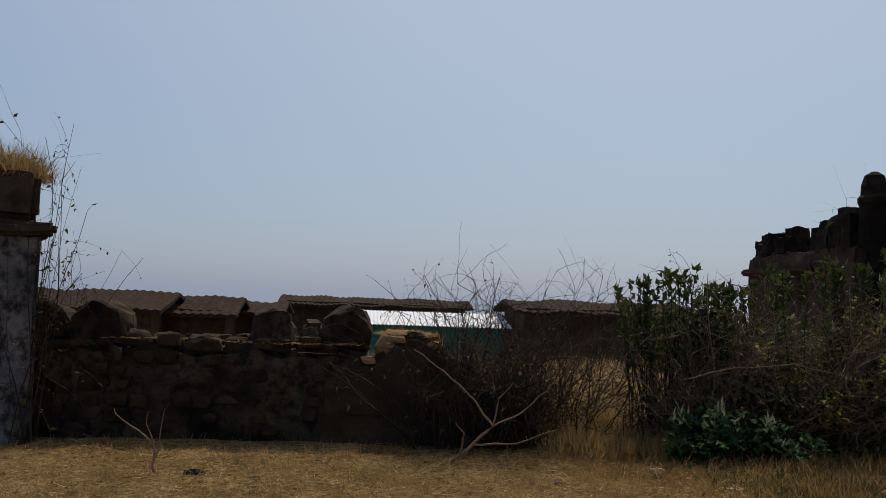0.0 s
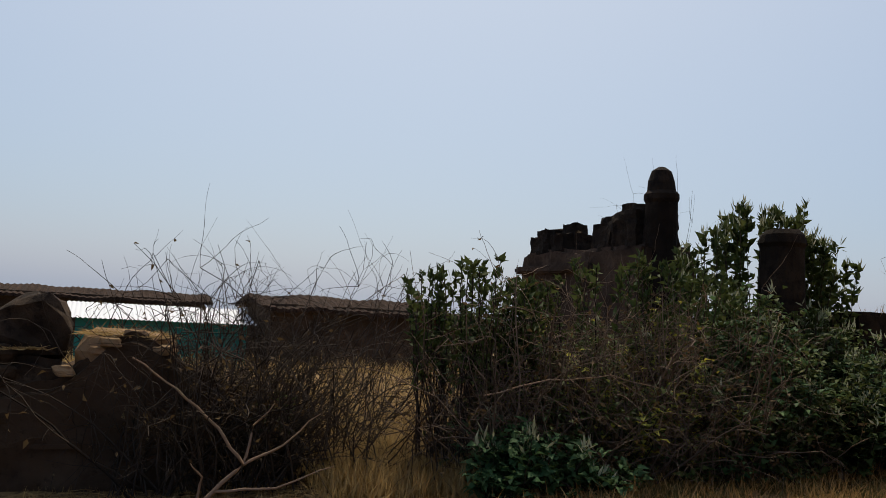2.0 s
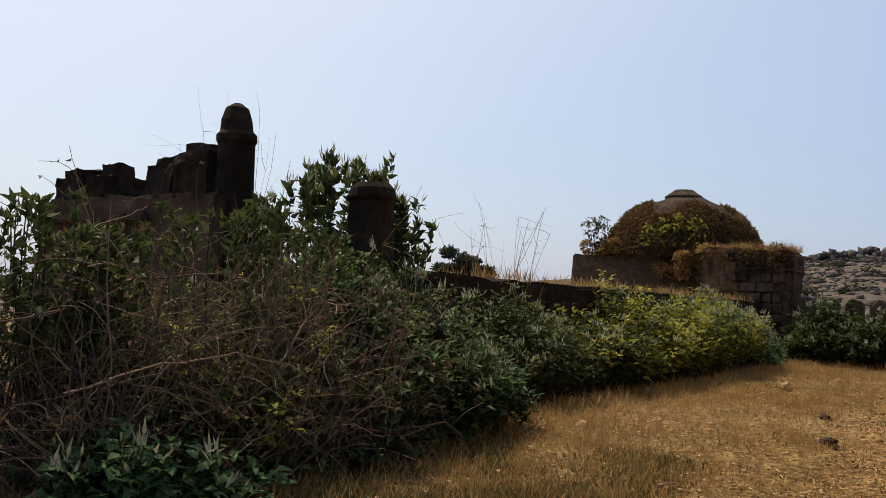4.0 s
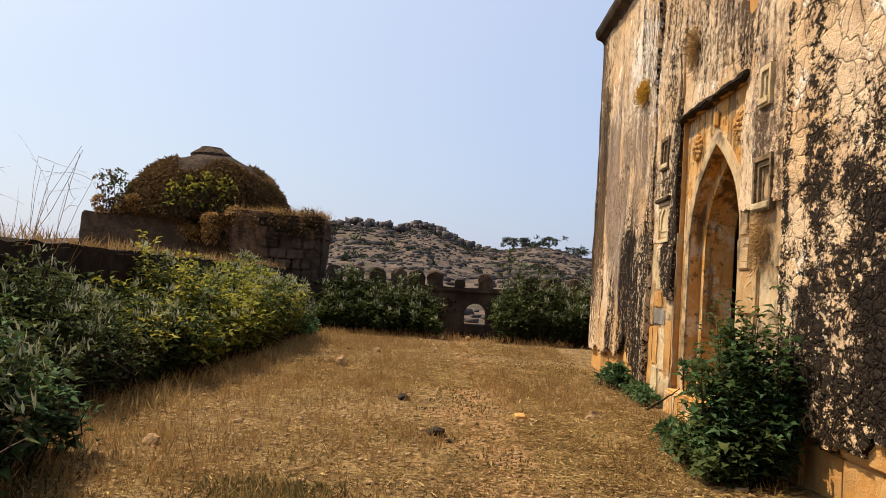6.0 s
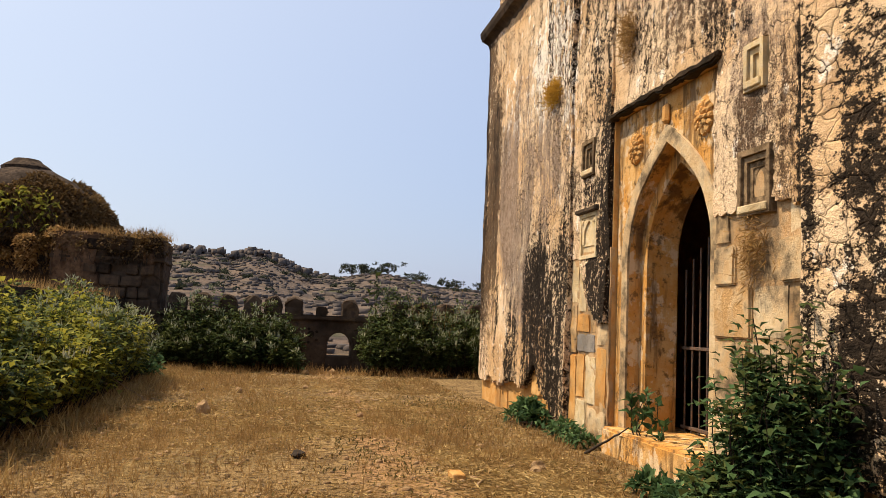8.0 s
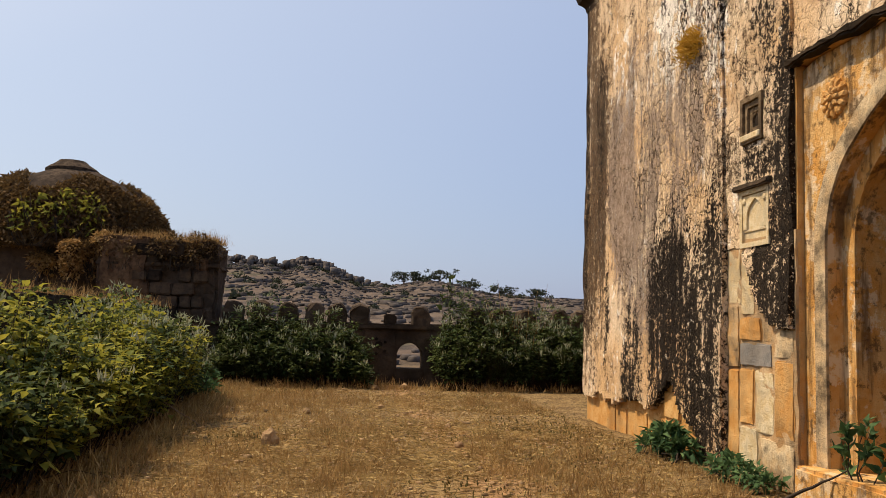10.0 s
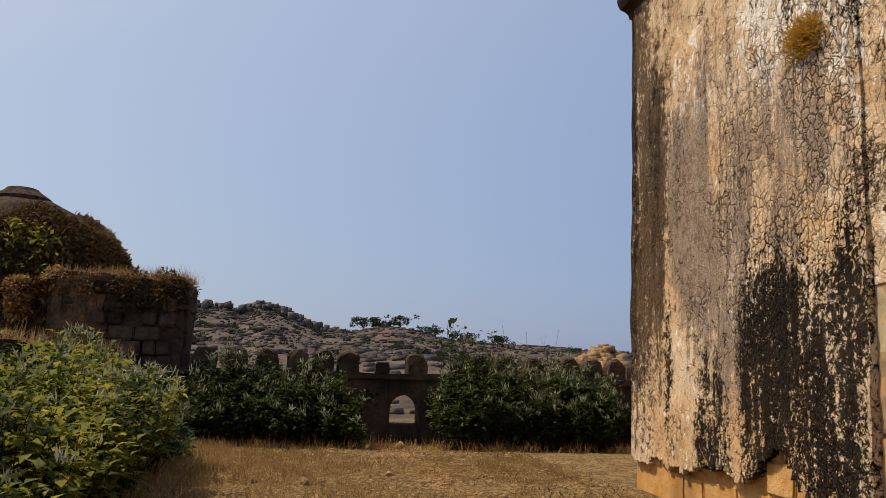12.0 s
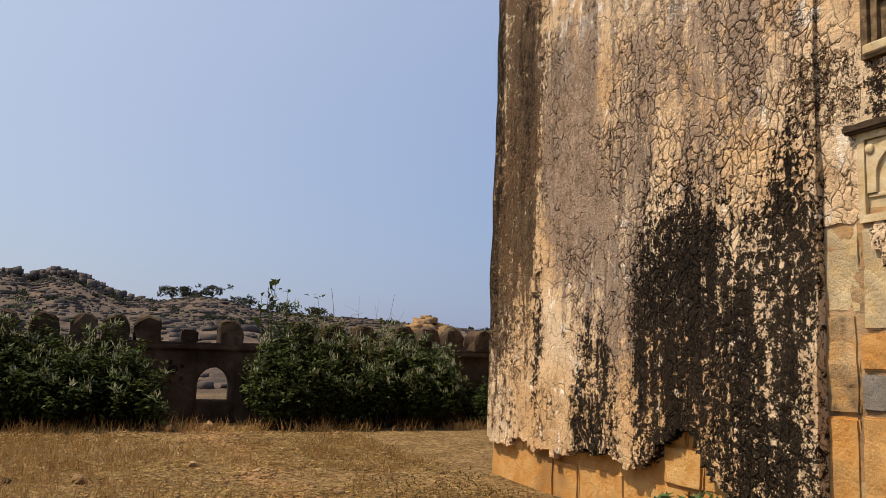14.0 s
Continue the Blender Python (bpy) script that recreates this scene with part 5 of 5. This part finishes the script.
bramble("bramble_thicket", "dry thorny undergrowth below the shrubs", 4.0, 7.6, 9.0, 9.9, 0.7, 200, 3, 7, TWIG_GREY, leaf_count=3000)
bramble("bramble_thicket", "dry thorny undergrowth below the shrubs", 9.3, 17.0, 9.9, 10.4, 0.6, 260, 5, 6, leaf_count=1500)
bush("shrub", "dark tangled undergrowth in the wall gap", 1.1, 2.5, 9.5, 10.1, 0.75, 2600, 40, 0.07, (LEAF, DRYLEAF), 0, 40)


def branch(name, label, arms, radius, mat):
    """A bare forked branch: each arm a bent, tapered limb."""
    ob = thing(name, label, "branch", at=arms[0][0])
    for k, arm in enumerate(arms):
        pts = [Vector(p) for p in arm]
        fine = []
        for a, b in zip(pts, pts[1:]):
            for q in range(4):
                p = a.lerp(b, q / 4)
                fine.append(p + wobble(p, 0.03, 6, k) * (0 if not fine else 1))
        fine.append(pts[-1])
        r0 = radius * (1.0 if k == 0 else 0.62)
        part("limb", tubes("limb", [fine], [np.linspace(r0, r0 * 0.3, len(fine))], 7), mat, ob, smooth=True)
    return ob


branch("fallen_branch", "bare forked brown branch lying against the brambles",
       [[(1.36, 8.55, -0.02), (1.60, 8.6, 0.16), (1.78, 8.6, 0.33), (1.61, 8.65, 0.58), (1.33, 8.75, 0.84), (1.03, 8.8, 1.02)], [(1.78, 8.6, 0.33), (2.05, 8.62, 0.46), (2.30, 8.6, 0.68)],
        [(1.78, 8.6, 0.33), (1.86, 8.65, 0.59), (1.97, 8.6, 0.75)], [(1.48, 8.57, 0.07), (1.52, 8.5, 0.28), (1.42, 8.45, 0.38)], [(1.60, 8.6, 0.16), (1.99, 8.5, 0.20), (2.39, 8.5, 0.33)]], 0.018, BARE)
branch("dry_sapling", "small bare grey sapling in the grass",
       [[(-1.13, 7.9, -0.02), (-1.16, 7.9, 0.26), (-1.38, 7.9, 0.43), (-1.49, 7.9, 0.52)], [(-1.15, 7.9, 0.17), (-1.22, 7.9, 0.39), (-1.21, 7.9, 0.5)], [(-1.14, 7.9, 0.12), (-1.09, 7.9, 0.34), (-1.05, 7.9, 0.57)]], 0.011, BARE)
branch("fallen_branch", "bare pale stick caught in the thicket", [[(3.75, 9.0, 0.78), (4.3, 8.9, 0.93), (4.9, 8.9, 0.98), (5.4, 8.9, 0.88), (5.8, 8.95, 0.7)], [(4.9, 8.9, 0.98), (5.2, 8.85, 0.8), (5.4, 8.85, 0.55)]], 0.007, BARE)
branch("fallen_branch", "long bare stick lying out from the bush", [[(19.5, 10.2, 0.9), (19.2, 9.9, 0.55), (19.0, 9.4, 0.25), (18.9, 9.0, 0.02)]], 0.014, BARE)
branch("stick", "dark stick leaning on the door sill", [[(14.2, 3.55, 0.01), (13.9, 3.4, 0.2), (13.6, 3.28, 0.38)]], 0.02, TWIG)

# ---- grass, straw and litter ----
def blades(name, label, count, clumps, region, lo, hi, mat, seed, spread=0.09, width=0.006, where=None, z=0.0, lie=0.0):
    """Thin blades in tufts over a stretch of ground."""
    r = np.random.default_rng(seed)
    c = np.stack([r.uniform(region[0], region[1], clumps * 3), r.uniform(region[2], region[3], clumps * 3)], 1)
    if where is not None:
        c = c[r.random(len(c)) < where(c[:, 0], c[:, 1])]
    c = c[:clumps]
    k = r.integers(0, len(c), count)
    at = np.concatenate([c[k] + r.normal(size=(count, 2)) * spread, np.full((count, 1), z)], 1)
    at[:, 2] += height(at[:, 0], at[:, 1]) - 0.005 + (0.012 * r.random(count) if lie else 0)
    tall = r.uniform(lo, hi, count) * r.uniform(0.6, 1.1, len(c))[k]
    way = r.normal(size=(count, 3)) * [0.42, 0.42, 0.1] + [0, 0, 1]
    if lie:
        way = r.normal(size=(count, 3)) * [1, 1, 0.10] + [0, 0, 0.04]
    ob = stuff(name, leaves_mesh(name, at, way, unit(count, r), tall, width * r.uniform(0.6, 1.5, count), 0.2, 0.16 if not lie else 0.0), mat, None, label)
    return tagged(ob, category="grass")


def patchy(x, y):
    path = np.abs(y - 5.75 - 0.5 * np.sin(x * 0.5)) < 0.42
    near = np.clip((y - 7.2) / 2.4, 0, 1)
    v = 0.26 + 0.42 * fbm(x * 0.9, y * 0.9, 41, 3) + 0.22 * near
    return np.clip(np.where(path & (x > 5), 0.06, v), 0.02, 1)


COURT = (2.5, 27.2, 3.45, 10.0)
blades("dry_weeds", "sparse brown dry weeds on the court", 26000, 2300, COURT, 0.05, 0.24, STRAW_RED, 51, 0.06, 0.007, patchy)
blades("dry_grass", "short straw-coloured dry grass on the court", 20000, 3600, COURT, 0.02, 0.09, STRAW, 52, 0.08, 0.010, patchy)
blades("straw_litter", "flattened straw lying on the ground", 80000, 16000, COURT, 0.04, 0.15, STRAW, 53, 0.10, 0.013, lambda x, y: np.clip(0.35 + 0.5 * fbm(x * 0.7, y * 0.7, 44, 3), 0.1, 1), 0.006, 1)
blades("green_weeds", "low olive-green weeds creeping among the straw", 26000, 1300, (3.8, 8.8, 7.0, 9.4), 0.03, 0.10, OLIVE, 66, 0.16, 0.016, lambda x, y: np.clip(0.25 + 0.8 * fbm(x * 1.1, y * 1.1, 46, 3), 0.02, 1))
blades("green_weeds", "low olive-green weeds creeping among the straw", 8000, 900, COURT, 0.02, 0.07, OLIVE, 67, 0.18, 0.016, lambda x, y: np.clip(0.1 + 0.8 * fbm(x * 0.8, y * 0.8, 47, 3), 0.0, 1))
blades("straw_litter", "bright golden straw strewn before the door", 16000, 2500, (9.5, 14.5, 3.95, 5.3), 0.04, 0.16, STRAW, 68, 0.10, 0.013, None, 0.01, 1)
blades("dry_weeds", "knee-low brown weeds thick on the shaded side of the court", 7000, 900, (4.0, 15.0, 6.6, 9.8), 0.06, 0.24, STRAW_RED, 151, 0.10, 0.006)
WESTCOURT = (-4.5, 5.2, 5.2, 9.2)
blades("dry_grass", "short yellow dry grass before the low wall", 16000, 2600, WESTCOURT, 0.04, 0.15, STRAW, 54, 0.09, 0.005)
blades("straw_litter", "flattened straw lying on the ground", 42000, 12000, WESTCOURT, 0.05, 0.2, STRAW, 55, 0.12, 0.006, None, 0.006, 1)
blades("dry_weeds", "tall dry weeds along the bushes", 5200, 420, (8.5, 27.0, 9.2, 10.3), 0.08, 0.30, STRAW, 56, 0.12, 0.012)
blades("dry_weeds", "tall dry weeds along the far wall", 2200, 200, (26.2, 27.4, 0.5, 9.9), 0.10, 0.34, STRAW_RED, 57, 0.12, 0.012)
blades("dry_grass", "sunlit dry grass in the wall gap", 12000, 700, (1.5, 9.0, 9.8, 13.0), 0.15, 0.45, STRAW, 58, 0.12, 0.008)
blades("dry_grass", "bright dry grass spilling through the wall gap", 26000, 420, (2.6, 3.75, 8.95, 12.0), 0.08, 0.34, STRAW, 65, 0.10, 0.010)
blades("field_grass", "dry yellow grass of the field behind the wall", 26000, 2600, (-6, 22, 12.5, 27), 0.15, 0.5, STRAW, 59, 0.2, 0.016)
blades("roof_grass", "golden dry grass on the tower", 9000, 150, (-5.3, -3.0, 9.3, 10.0), 0.2, 0.5, STRAW, 60, 0.12, 0.008, None, 2.58)
blades("wall_grass", "dry grass tufts on the low wall", 3000, 60, (-2.0, 0.4, 9.5, 9.9), 0.03, 0.12, STRAW, 61, 0.06, 0.006, None, 1.0, 1)
blades("wall_grass", "dry straw heaped on the broken wall end", 3500, 120, (0.8, 1.25, 9.55, 9.9), 0.05, 0.2, STRAW, 69, 0.06, 0.006, None, 1.13, 1)
blades("wall_grass", "dry grass along the wall top", 1800, 160, (10.5, 28.2, 11.05, 11.7), 0.10, 0.34, STRAW_RED, 62, 0.12, 0.010, None, 1.7)
blades("roof_grass", "dry grass on the pavilion roof", 5000, 160, (29.15, 31.0, 13.2, 17.5), 0.12, 0.38, STRAW_RED, 63, 0.10, 0.010, None, 3.12)
blades("roof_grass", "dry grass on the pavilion pier", 4500, 120, (28.4, 29.8, 10.2, 12.9), 0.10, 0.42, STRAW_RED, 64, 0.10, 0.009, None, 3.36)

# ---- stones and litter on the ground ----
def lump(name, label, x, y, size, mat, seed, category="stone", flat=0.7):
    bm = bmesh.new()
    bmesh.ops.create_icosphere(bm, subdivisions=2, radius=1)
    for v in bm.verts:
        q = v.co.copy()
        v.co = Vector((q.x, q.y * 0.8, q.z * flat)) * (1 + 0.5 * noise.noise(q * 1.1 + Vector((seed, 0, 0)))) * size
        v.co = Vector((x, y, size * flat * 0.55)) + v.co
    return tagged(part(name, bm, mat), label, category)


for k, (x, y, sz) in enumerate(((12.55, 2.75, 0.14), (12.42, 2.9, 0.09), (12.8, 2.9, 0.08))):
    lump("sill_stone", "loose tan stone on the door sill", x, y, sz, SOIL, k + 60).location.z = 0.27
lump("field_stone", "squarish tan stone lying in the grass", 17.55, 8.03, 0.13, SOIL, 1, flat=1.0)
for k, (x, y, sz) in enumerate(((22.14, 6.45, 0.07), (21.2, 7.7, 0.08), (19.4, 5.65, 0.06), (17.4, 5.8, 0.07), (21.56, 5.8, 0.05), (13.9, 6.73, 0.05), (13.16, 4.43, 0.09), (12.99, 4.5, 0.07), (28.0 - 0.9, 5.6, 0.12), (26.6, 6.3, 0.1), (2.24, 7.73, 0.05), (3.23, 8.12, 0.07), (10.0, 8.7, 0.09))):
    lump("field_stone", "small brown stone lying in the grass", x, y, sz, SOIL, k + 3)
for k, (x, y, sz) in enumerate(((11.3, 6.33, 0.12), (13.82, 6.78, 0.09), (10.97, 6.19, 0.05), (-0.79, 7.8, 0.08), (-0.3, 7.66, 0.05), (-0.5, 7.7, 0.04), (0.05, 7.75, 0.05), (21.3, 8.35, 0.06))):
    lump("dung", "dark dried dung lying on the grass", x, y, sz, DUNG, k + 30, "dung", 0.5)
brick = part("brick", box_bm(12.5, 12.74, 5.31, 5.43, 0.0, 0.075, 0.012), ORANGE)
tagged(brick, "broken tan brick lying on the path", "brick")
branch("stick", "pale dry stick on the ground", [[(12.2, 5.28, 0.015), (12.35, 5.2, 0.03), (12.5, 5.12, 0.02)]], 0.015, BARE)
branch("stick", "pale dry stick on the ground", [[(7.6, 6.98, 0.02), (7.7, 6.93, 0.03), (7.78, 6.87, 0.02)]], 0.018, BARE)

# ---- overgrowth on the pavilion ----
def dome_point(a, z):
    r_ = np.interp(z, [3.1, 3.5, 3.9, 4.35, 4.75, 5.08, 5.3], [2.58, 2.52, 2.38, 2.13, 1.8, 1.36, 0.92])
    return np.stack([DC[0] + r_ * np.cos(a), DC[1] + r_ * np.sin(a), z], 1)


def creeper(name, label, n, a0, a1, z0, z1, mat, seed, size, out=0.18, drop=0.5):
    """Leaves that cling to a stretch of the dome."""
    r = np.random.default_rng(seed)
    ob = thing(name, label, "creeper", at=(DC[0] - 2.6, DC[1], 3.15))
    a = r.uniform(a0, a1, n)
    z = z0 + (z1 - z0) * r.random(n) * (0.86 + 0.14 * np.sin(a * 5 + seed))
    p = dome_point(a, z) + np.stack([np.cos(a), np.sin(a), 0 * a], 1) * r.uniform(0, out, n)[:, None]
    way = unit(n, r) + np.stack([np.cos(a), np.sin(a), 0 * a], 1) * 0.5 - [0, 0, drop]
    s_ = size * r.uniform(0.6, 1.3, n)
    stuff("foliage", leaves_mesh("foliage", p, way, unit(n, r), s_, s_ * 0.4), mat, ob)
    k = 90
    a, z = r.uniform(a0, a1, k), r.uniform(z0, z1 - 0.2, k)
    t = np.linspace(0, 1, 6)
    path = np.stack([dome_point(a + 0.25 * (q - 0.5) * np.sin(a * 17), np.maximum(z - q * 0.9, 3.12)) for q in t], 1)
    path += np.stack([np.cos(a), np.sin(a), 0 * a], 1)[:, None] * r.uniform(0.02, out, (k, 1, 1))
    stuff("stem_tangle", tubes("stem_tangle", path, np.full((k, 6), 0.009), 3), TWIG, ob)
    return ob


CREEPER = leaf_material("brown_creeper_leaf", (0.03, 0.017, 0.008), (0.085, 0.05, 0.022), (0.20, 0.125, 0.05), 0.25)
creeper("dry_creeper", "brown withered creeper covering the dome", 32000, 2.1, 5.0, 3.15, 5.2, CREEPER, 71, 0.13, 0.30)
creeper("green_creeper", "yellow-green leafy creeper on the dome", 650, 2.95, 3.75, 3.5, 4.7, LEAF_SUN, 72, 0.2, 0.4)
bush("shrub", "dark drooping shrub at the dome's edge", 28.9, 29.3, 16.6, 17.3, 1.6, 500, 73, 0.14, (LEAF, DRYLEAF), 0, 20, 9, base_z=3.13)
bramble_top = bush("dry_creeper", "tangled dry creeper hanging from the pavilion roof", 28.3, 28.75, 12.5, 14.4, 1.15, 3600, 74, 0.1, (CREEPER, STRAW_RED), 0, 60, 18, base_z=2.3)

bush("dry_creeper", "dry creeper trailing over the pavilion pier", 28.2, 28.45, 10.2, 12.7, 0.9, 2200, 75, 0.09, (CREEPER, DRYLEAF), 0, 70, 22, base_z=2.65, category="creeper")
bush("dry_creeper", "dry creeper along the pavilion roof edge", 28.7, 29.2, 13.2, 17.2, 0.55, 5000, 76, 0.10, (CREEPER, STRAW_RED), 0, 60, 30, base_z=3.1, category="creeper")

# ---- tufts and small plants ----
GOLD = leaf_material("golden_moss", (0.16, 0.08, 0.012), (0.40, 0.22, 0.03), (0.60, 0.36, 0.06), 0.3)
tuft = thing("grass_tuft", "round tuft of golden dry moss high on the wall", "plant", at=(16.55, WY, 4.8))
r_ = np.random.default_rng(81)
stuff("foliage", leaves_mesh("foliage", np.array([16.57, WY + 0.07, 4.84]) + r_.normal(size=(1900, 3)) * [0.13, 0.04, 0.085], unit(1900, r_) + [0, 0.7, 0.3], unit(1900, r_), 0.08, 0.012), GOLD, tuft)
for x, z, n in ((14.05, 4.9, 700), (11.35, 2.15, 500), (11.9, 5.4, 400)):
    tf = thing("grass_tuft", "dry grass tuft growing from the masonry", "plant", at=(x, WY, z))
    stuff("foliage", leaves_mesh("foliage", np.array([x, WY, z]) + r_.normal(size=(n, 3)) * [0.10, 0.03, 0.14], unit(n, r_) + [0, 0.7, -0.5], unit(n, r_), 0.11, 0.010), STRAW_RED, tf)
shoots("sapling", "thin dark sapling standing on the far wall", 27.6, 27.8, 4.45, 4.65, 2.45, 2.85, 3, 82, 0.17, LEAF, 15, False)
bramble("dry_stalks", "thin dry stalks rising over the shrub", 27.3, 27.9, 2.3, 3.6, 2.35, 26, 83, 2, STRAW_RED, 0.006, 0.05, spread=0.4)
bramble("dry_stalks", "thin dry stalks on the wall top", 12.0, 13.6, 11.2, 11.6, 2.5, 30, 84, 3, STRAW_RED, 0.006, 0.05, spread=0.4)
bramble("dry_stalks", "thin dry stalks beside the ruined pillar", 8.0, 8.4, 12.6, 13.2, 2.9, 30, 85, 4, TWIG, 0.005, 0.05, spread=0.4)
bramble("dry_stalks", "thin twigs with small leaves on the tower side", -2.75, -2.5, 8.95, 9.4, 2.7, 22, 87, 6, TWIG, 0.005, 0.1, 260, DRYLEAF, 0.25)
bramble("dry_stalks", "thin twigs with small leaves beside the tower", -2.95, -2.6, 9.7, 10.2, 1.7, 26, 86, 4, TWIG, 0.005, 0.15, 300, LEAF, 0.3)

# ---- rocks and trees of the far land ----
def scatter_rocks(name, label, places, sizes, mat, seed, squash=0.7, long=1.2):
    """Angular rocks in one mesh, each a jittered block."""
    r = np.random.default_rng(seed)
    n = len(places)
    base = np.array([(x, y, z) for x in (-1, 1) for y in (-1, 1) for z in (-1, 1)], float)
    v = base[None] * r.uniform(0.55, 1.1, (n, 8, 3)) * (sizes[:, None, None] * r.uniform(0.6, 1.3, (n, 1, 3)) * [1, long, squash])
    a = r.uniform(0, 6.28, n) if long < 2 else r.normal(0, 0.25, n)
    c, s_ = np.cos(a)[:, None], np.sin(a)[:, None]
    v = np.stack([v[..., 0] * c - v[..., 1] * s_, v[..., 0] * s_ + v[..., 1] * c, v[..., 2]], -1) + places[:, None]
    f = np.array([[0, 1, 3, 2], [4, 6, 7, 5], [0, 4, 5, 1], [2, 3, 7, 6], [0, 2, 6, 4], [1, 5, 7, 3]])
    return tagged(stuff(name, mesh_np(name, v.reshape(-1, 3), (np.arange(n)[:, None, None] * 8 + f[None]).reshape(-1, 4)), mat, None, label), category="rocks")


rr = np.random.default_rng(91)
n = 11000
hx = np.r_[rr.uniform(36, 168, n), rr.normal(158, 5, 1500)]
hy = np.r_[rr.uniform(-50, 60, n), rr.uniform(-40, 40, 1500)]
lay = np.sin((hx + 4 * fbm(hx * 0.02, hy * 0.03, 5, 3)) * 0.42)
keep = (lay > 0.2) | (rr.random(len(hx)) < 0.7)
hx, hy = hx[keep], hy[keep]
size = rr.uniform(0.07, 0.30, len(hx)) * np.where(rr.random(len(hx)) < 0.06, 2.2, 1.0)
scatter_rocks("hill_rocks", "grey-brown boulders strewn over the hillside", np.stack([hx, hy, height(hx, hy) + 0.05], 1), size, ROCK, 92, 0.5)
k = 2600
cx, cy = rr.uniform(3, 27, k), rr.uniform(3.6, 9.8, k)
tagged(scatter_rocks("pebble_scatter", "small pebbles and clods strewn over the court", np.stack([cx, cy, height(cx, cy) + 0.004], 1), rr.uniform(0.006, 0.028, k) * np.where(rr.random(k) < 0.05, 1.8, 1), SOIL, 98), category="pebbles")
k = 450
cx, cy = rr.uniform(60, 165, k), rr.uniform(-45, 55, k)
cx = cx - (np.sin((cx + 4 * fbm(cx * 0.02, cy * 0.03, 5, 3)) * 0.42) < 0) * 4.0
scatter_rocks("rock_ledges", "long broken rock ledges in rows on the hillside", np.stack([cx, cy, height(cx, cy) + 0.1], 1), rr.uniform(0.12, 0.36, k), ROCK, 99, 0.6, 3.4)
k = 800
cx = rr.normal(159, 2.0, k)
cy = np.r_[rr.normal(7, 3.0, k // 2), rr.uniform(-2, 36, k - k // 2)]
scatter_rocks("crags", "broken rocky crags along the ridge", np.stack([cx, cy, height(cx, cy) + rr.uniform(-0.5, 1.1, k)], 1), rr.uniform(0.15, 0.62, k), ROCK, 93, 1.3)
k = 420
cx, cy = rr.normal(60, 1.8, k), rr.normal(-11.8, 1.7, k)
d = np.hypot(cx - 60, cy + 11.8)
scatter_rocks("rubble_mound", "brown rubble mound beyond the wall", np.stack([cx, cy, height(cx, cy) + np.maximum(0, 2.0 - d * 0.75) * rr.random(k) ** 0.4], 1), rr.uniform(0.18, 0.45, k), SOIL, 94)


def scrub(name, label, places, spread, leaf, mat, per, seed):
    r = np.random.default_rng(seed)
    n = len(places) * per
    k = np.repeat(np.arange(len(places)), per)
    d = unit(n, r) * r.uniform(0.4, 1.0, (n, 1)) * spread[k][:, None] * [1, 1, 0.75]
    d[:, 2] = np.abs(d[:, 2])
    return tagged(stuff(name, leaves_mesh(name, places[k] + d, unit(n, r), unit(n, r), leaf, leaf * 0.6), mat, None, label), category="scrub")


k = 330
cx, cy = rr.uniform(36, 170, k), rr.uniform(-55, 55, k)
scrub("hill_scrub", "grey-green thorn scrub on the hillside", np.stack([cx, cy, height(cx, cy)], 1), rr.uniform(0.3, 1.0, k), 0.35, FARLEAF, 60, 95)


def tree(name, label, x, y, tall, wide, seed, z=None, leaf=0.4, n=1600, flat=0.55):
    """A tapered trunk, forking limbs and a crown of leafy clumps with gaps."""
    r = np.random.default_rng(seed)
    z = float(height(np.array([x]), np.array([y]))[0]) if z is None else z
    ob = thing(name, label, "tree", at=(x, y, z))
    foot, fork = np.array([x, y, z - 0.2]), np.array([x, y, z + tall * 0.26])
    part("trunk", tubes("trunk", [[foot, (foot + fork) / 2 + r.normal(size=3) * 0.1, fork]], [[tall * 0.035, tall * 0.028, tall * 0.02]], 8), TWIG, ob)
    clumps = 16
    c = fork + np.stack([r.normal(size=clumps) * wide * 0.32, r.normal(size=clumps) * wide * 0.32, tall * flat * r.uniform(0.08, 1.0, clumps)], 1)
    t = np.linspace(0, 1, 4)[None, :, None]
    stuff("limb_tangle", tubes("limb_tangle", fork * (1 - t) + c[:, None] * t + r.normal(size=(clumps, 4, 3)) * 0.05 * tall, np.linspace(0.014, 0.005, 4)[None] * tall * np.ones((clumps, 1)), 5), TWIG, ob)
    k = r.integers(0, clumps, n)
    p = c[k] + unit(n, r) * (wide * 0.17 * r.random((n, 1)) ** 0.4) * [1, 1, 0.6]
    stuff("crown", leaves_mesh("crown", p, unit(n, r), unit(n, r), leaf, leaf * 0.55), FARLEAF, ob)
    return ob


tree("far_tree", "broad dark tree beyond the wall", 87, 60, 9.4, 7.0, 101, -0.9, 0.5, 5200, 0.6)
for k, (y, tall) in enumerate(((-5.5, 3.0), (-8.5, 2.6), (-12.0, 3.2), (-17.5, 2.2), (-23.5, 2.2), (-30.0, 2.0))):
    tree("hill_tree", "small flat-topped tree on the ridge", 158, y, tall, 3.6, 110 + k, None, 0.4, 500)
for k, (x, y, tall) in enumerate(((2.8, 62, 3.6), (0.6, 64, 3.3), (5.2, 60, 3.4), (-3.2, 66, 3.2), (12, 58, 3.6))):
    tree("village_tree", "small dark tree behind the village roofs", x, y, tall, 3.4, 120 + k, None, 0.3, 600)
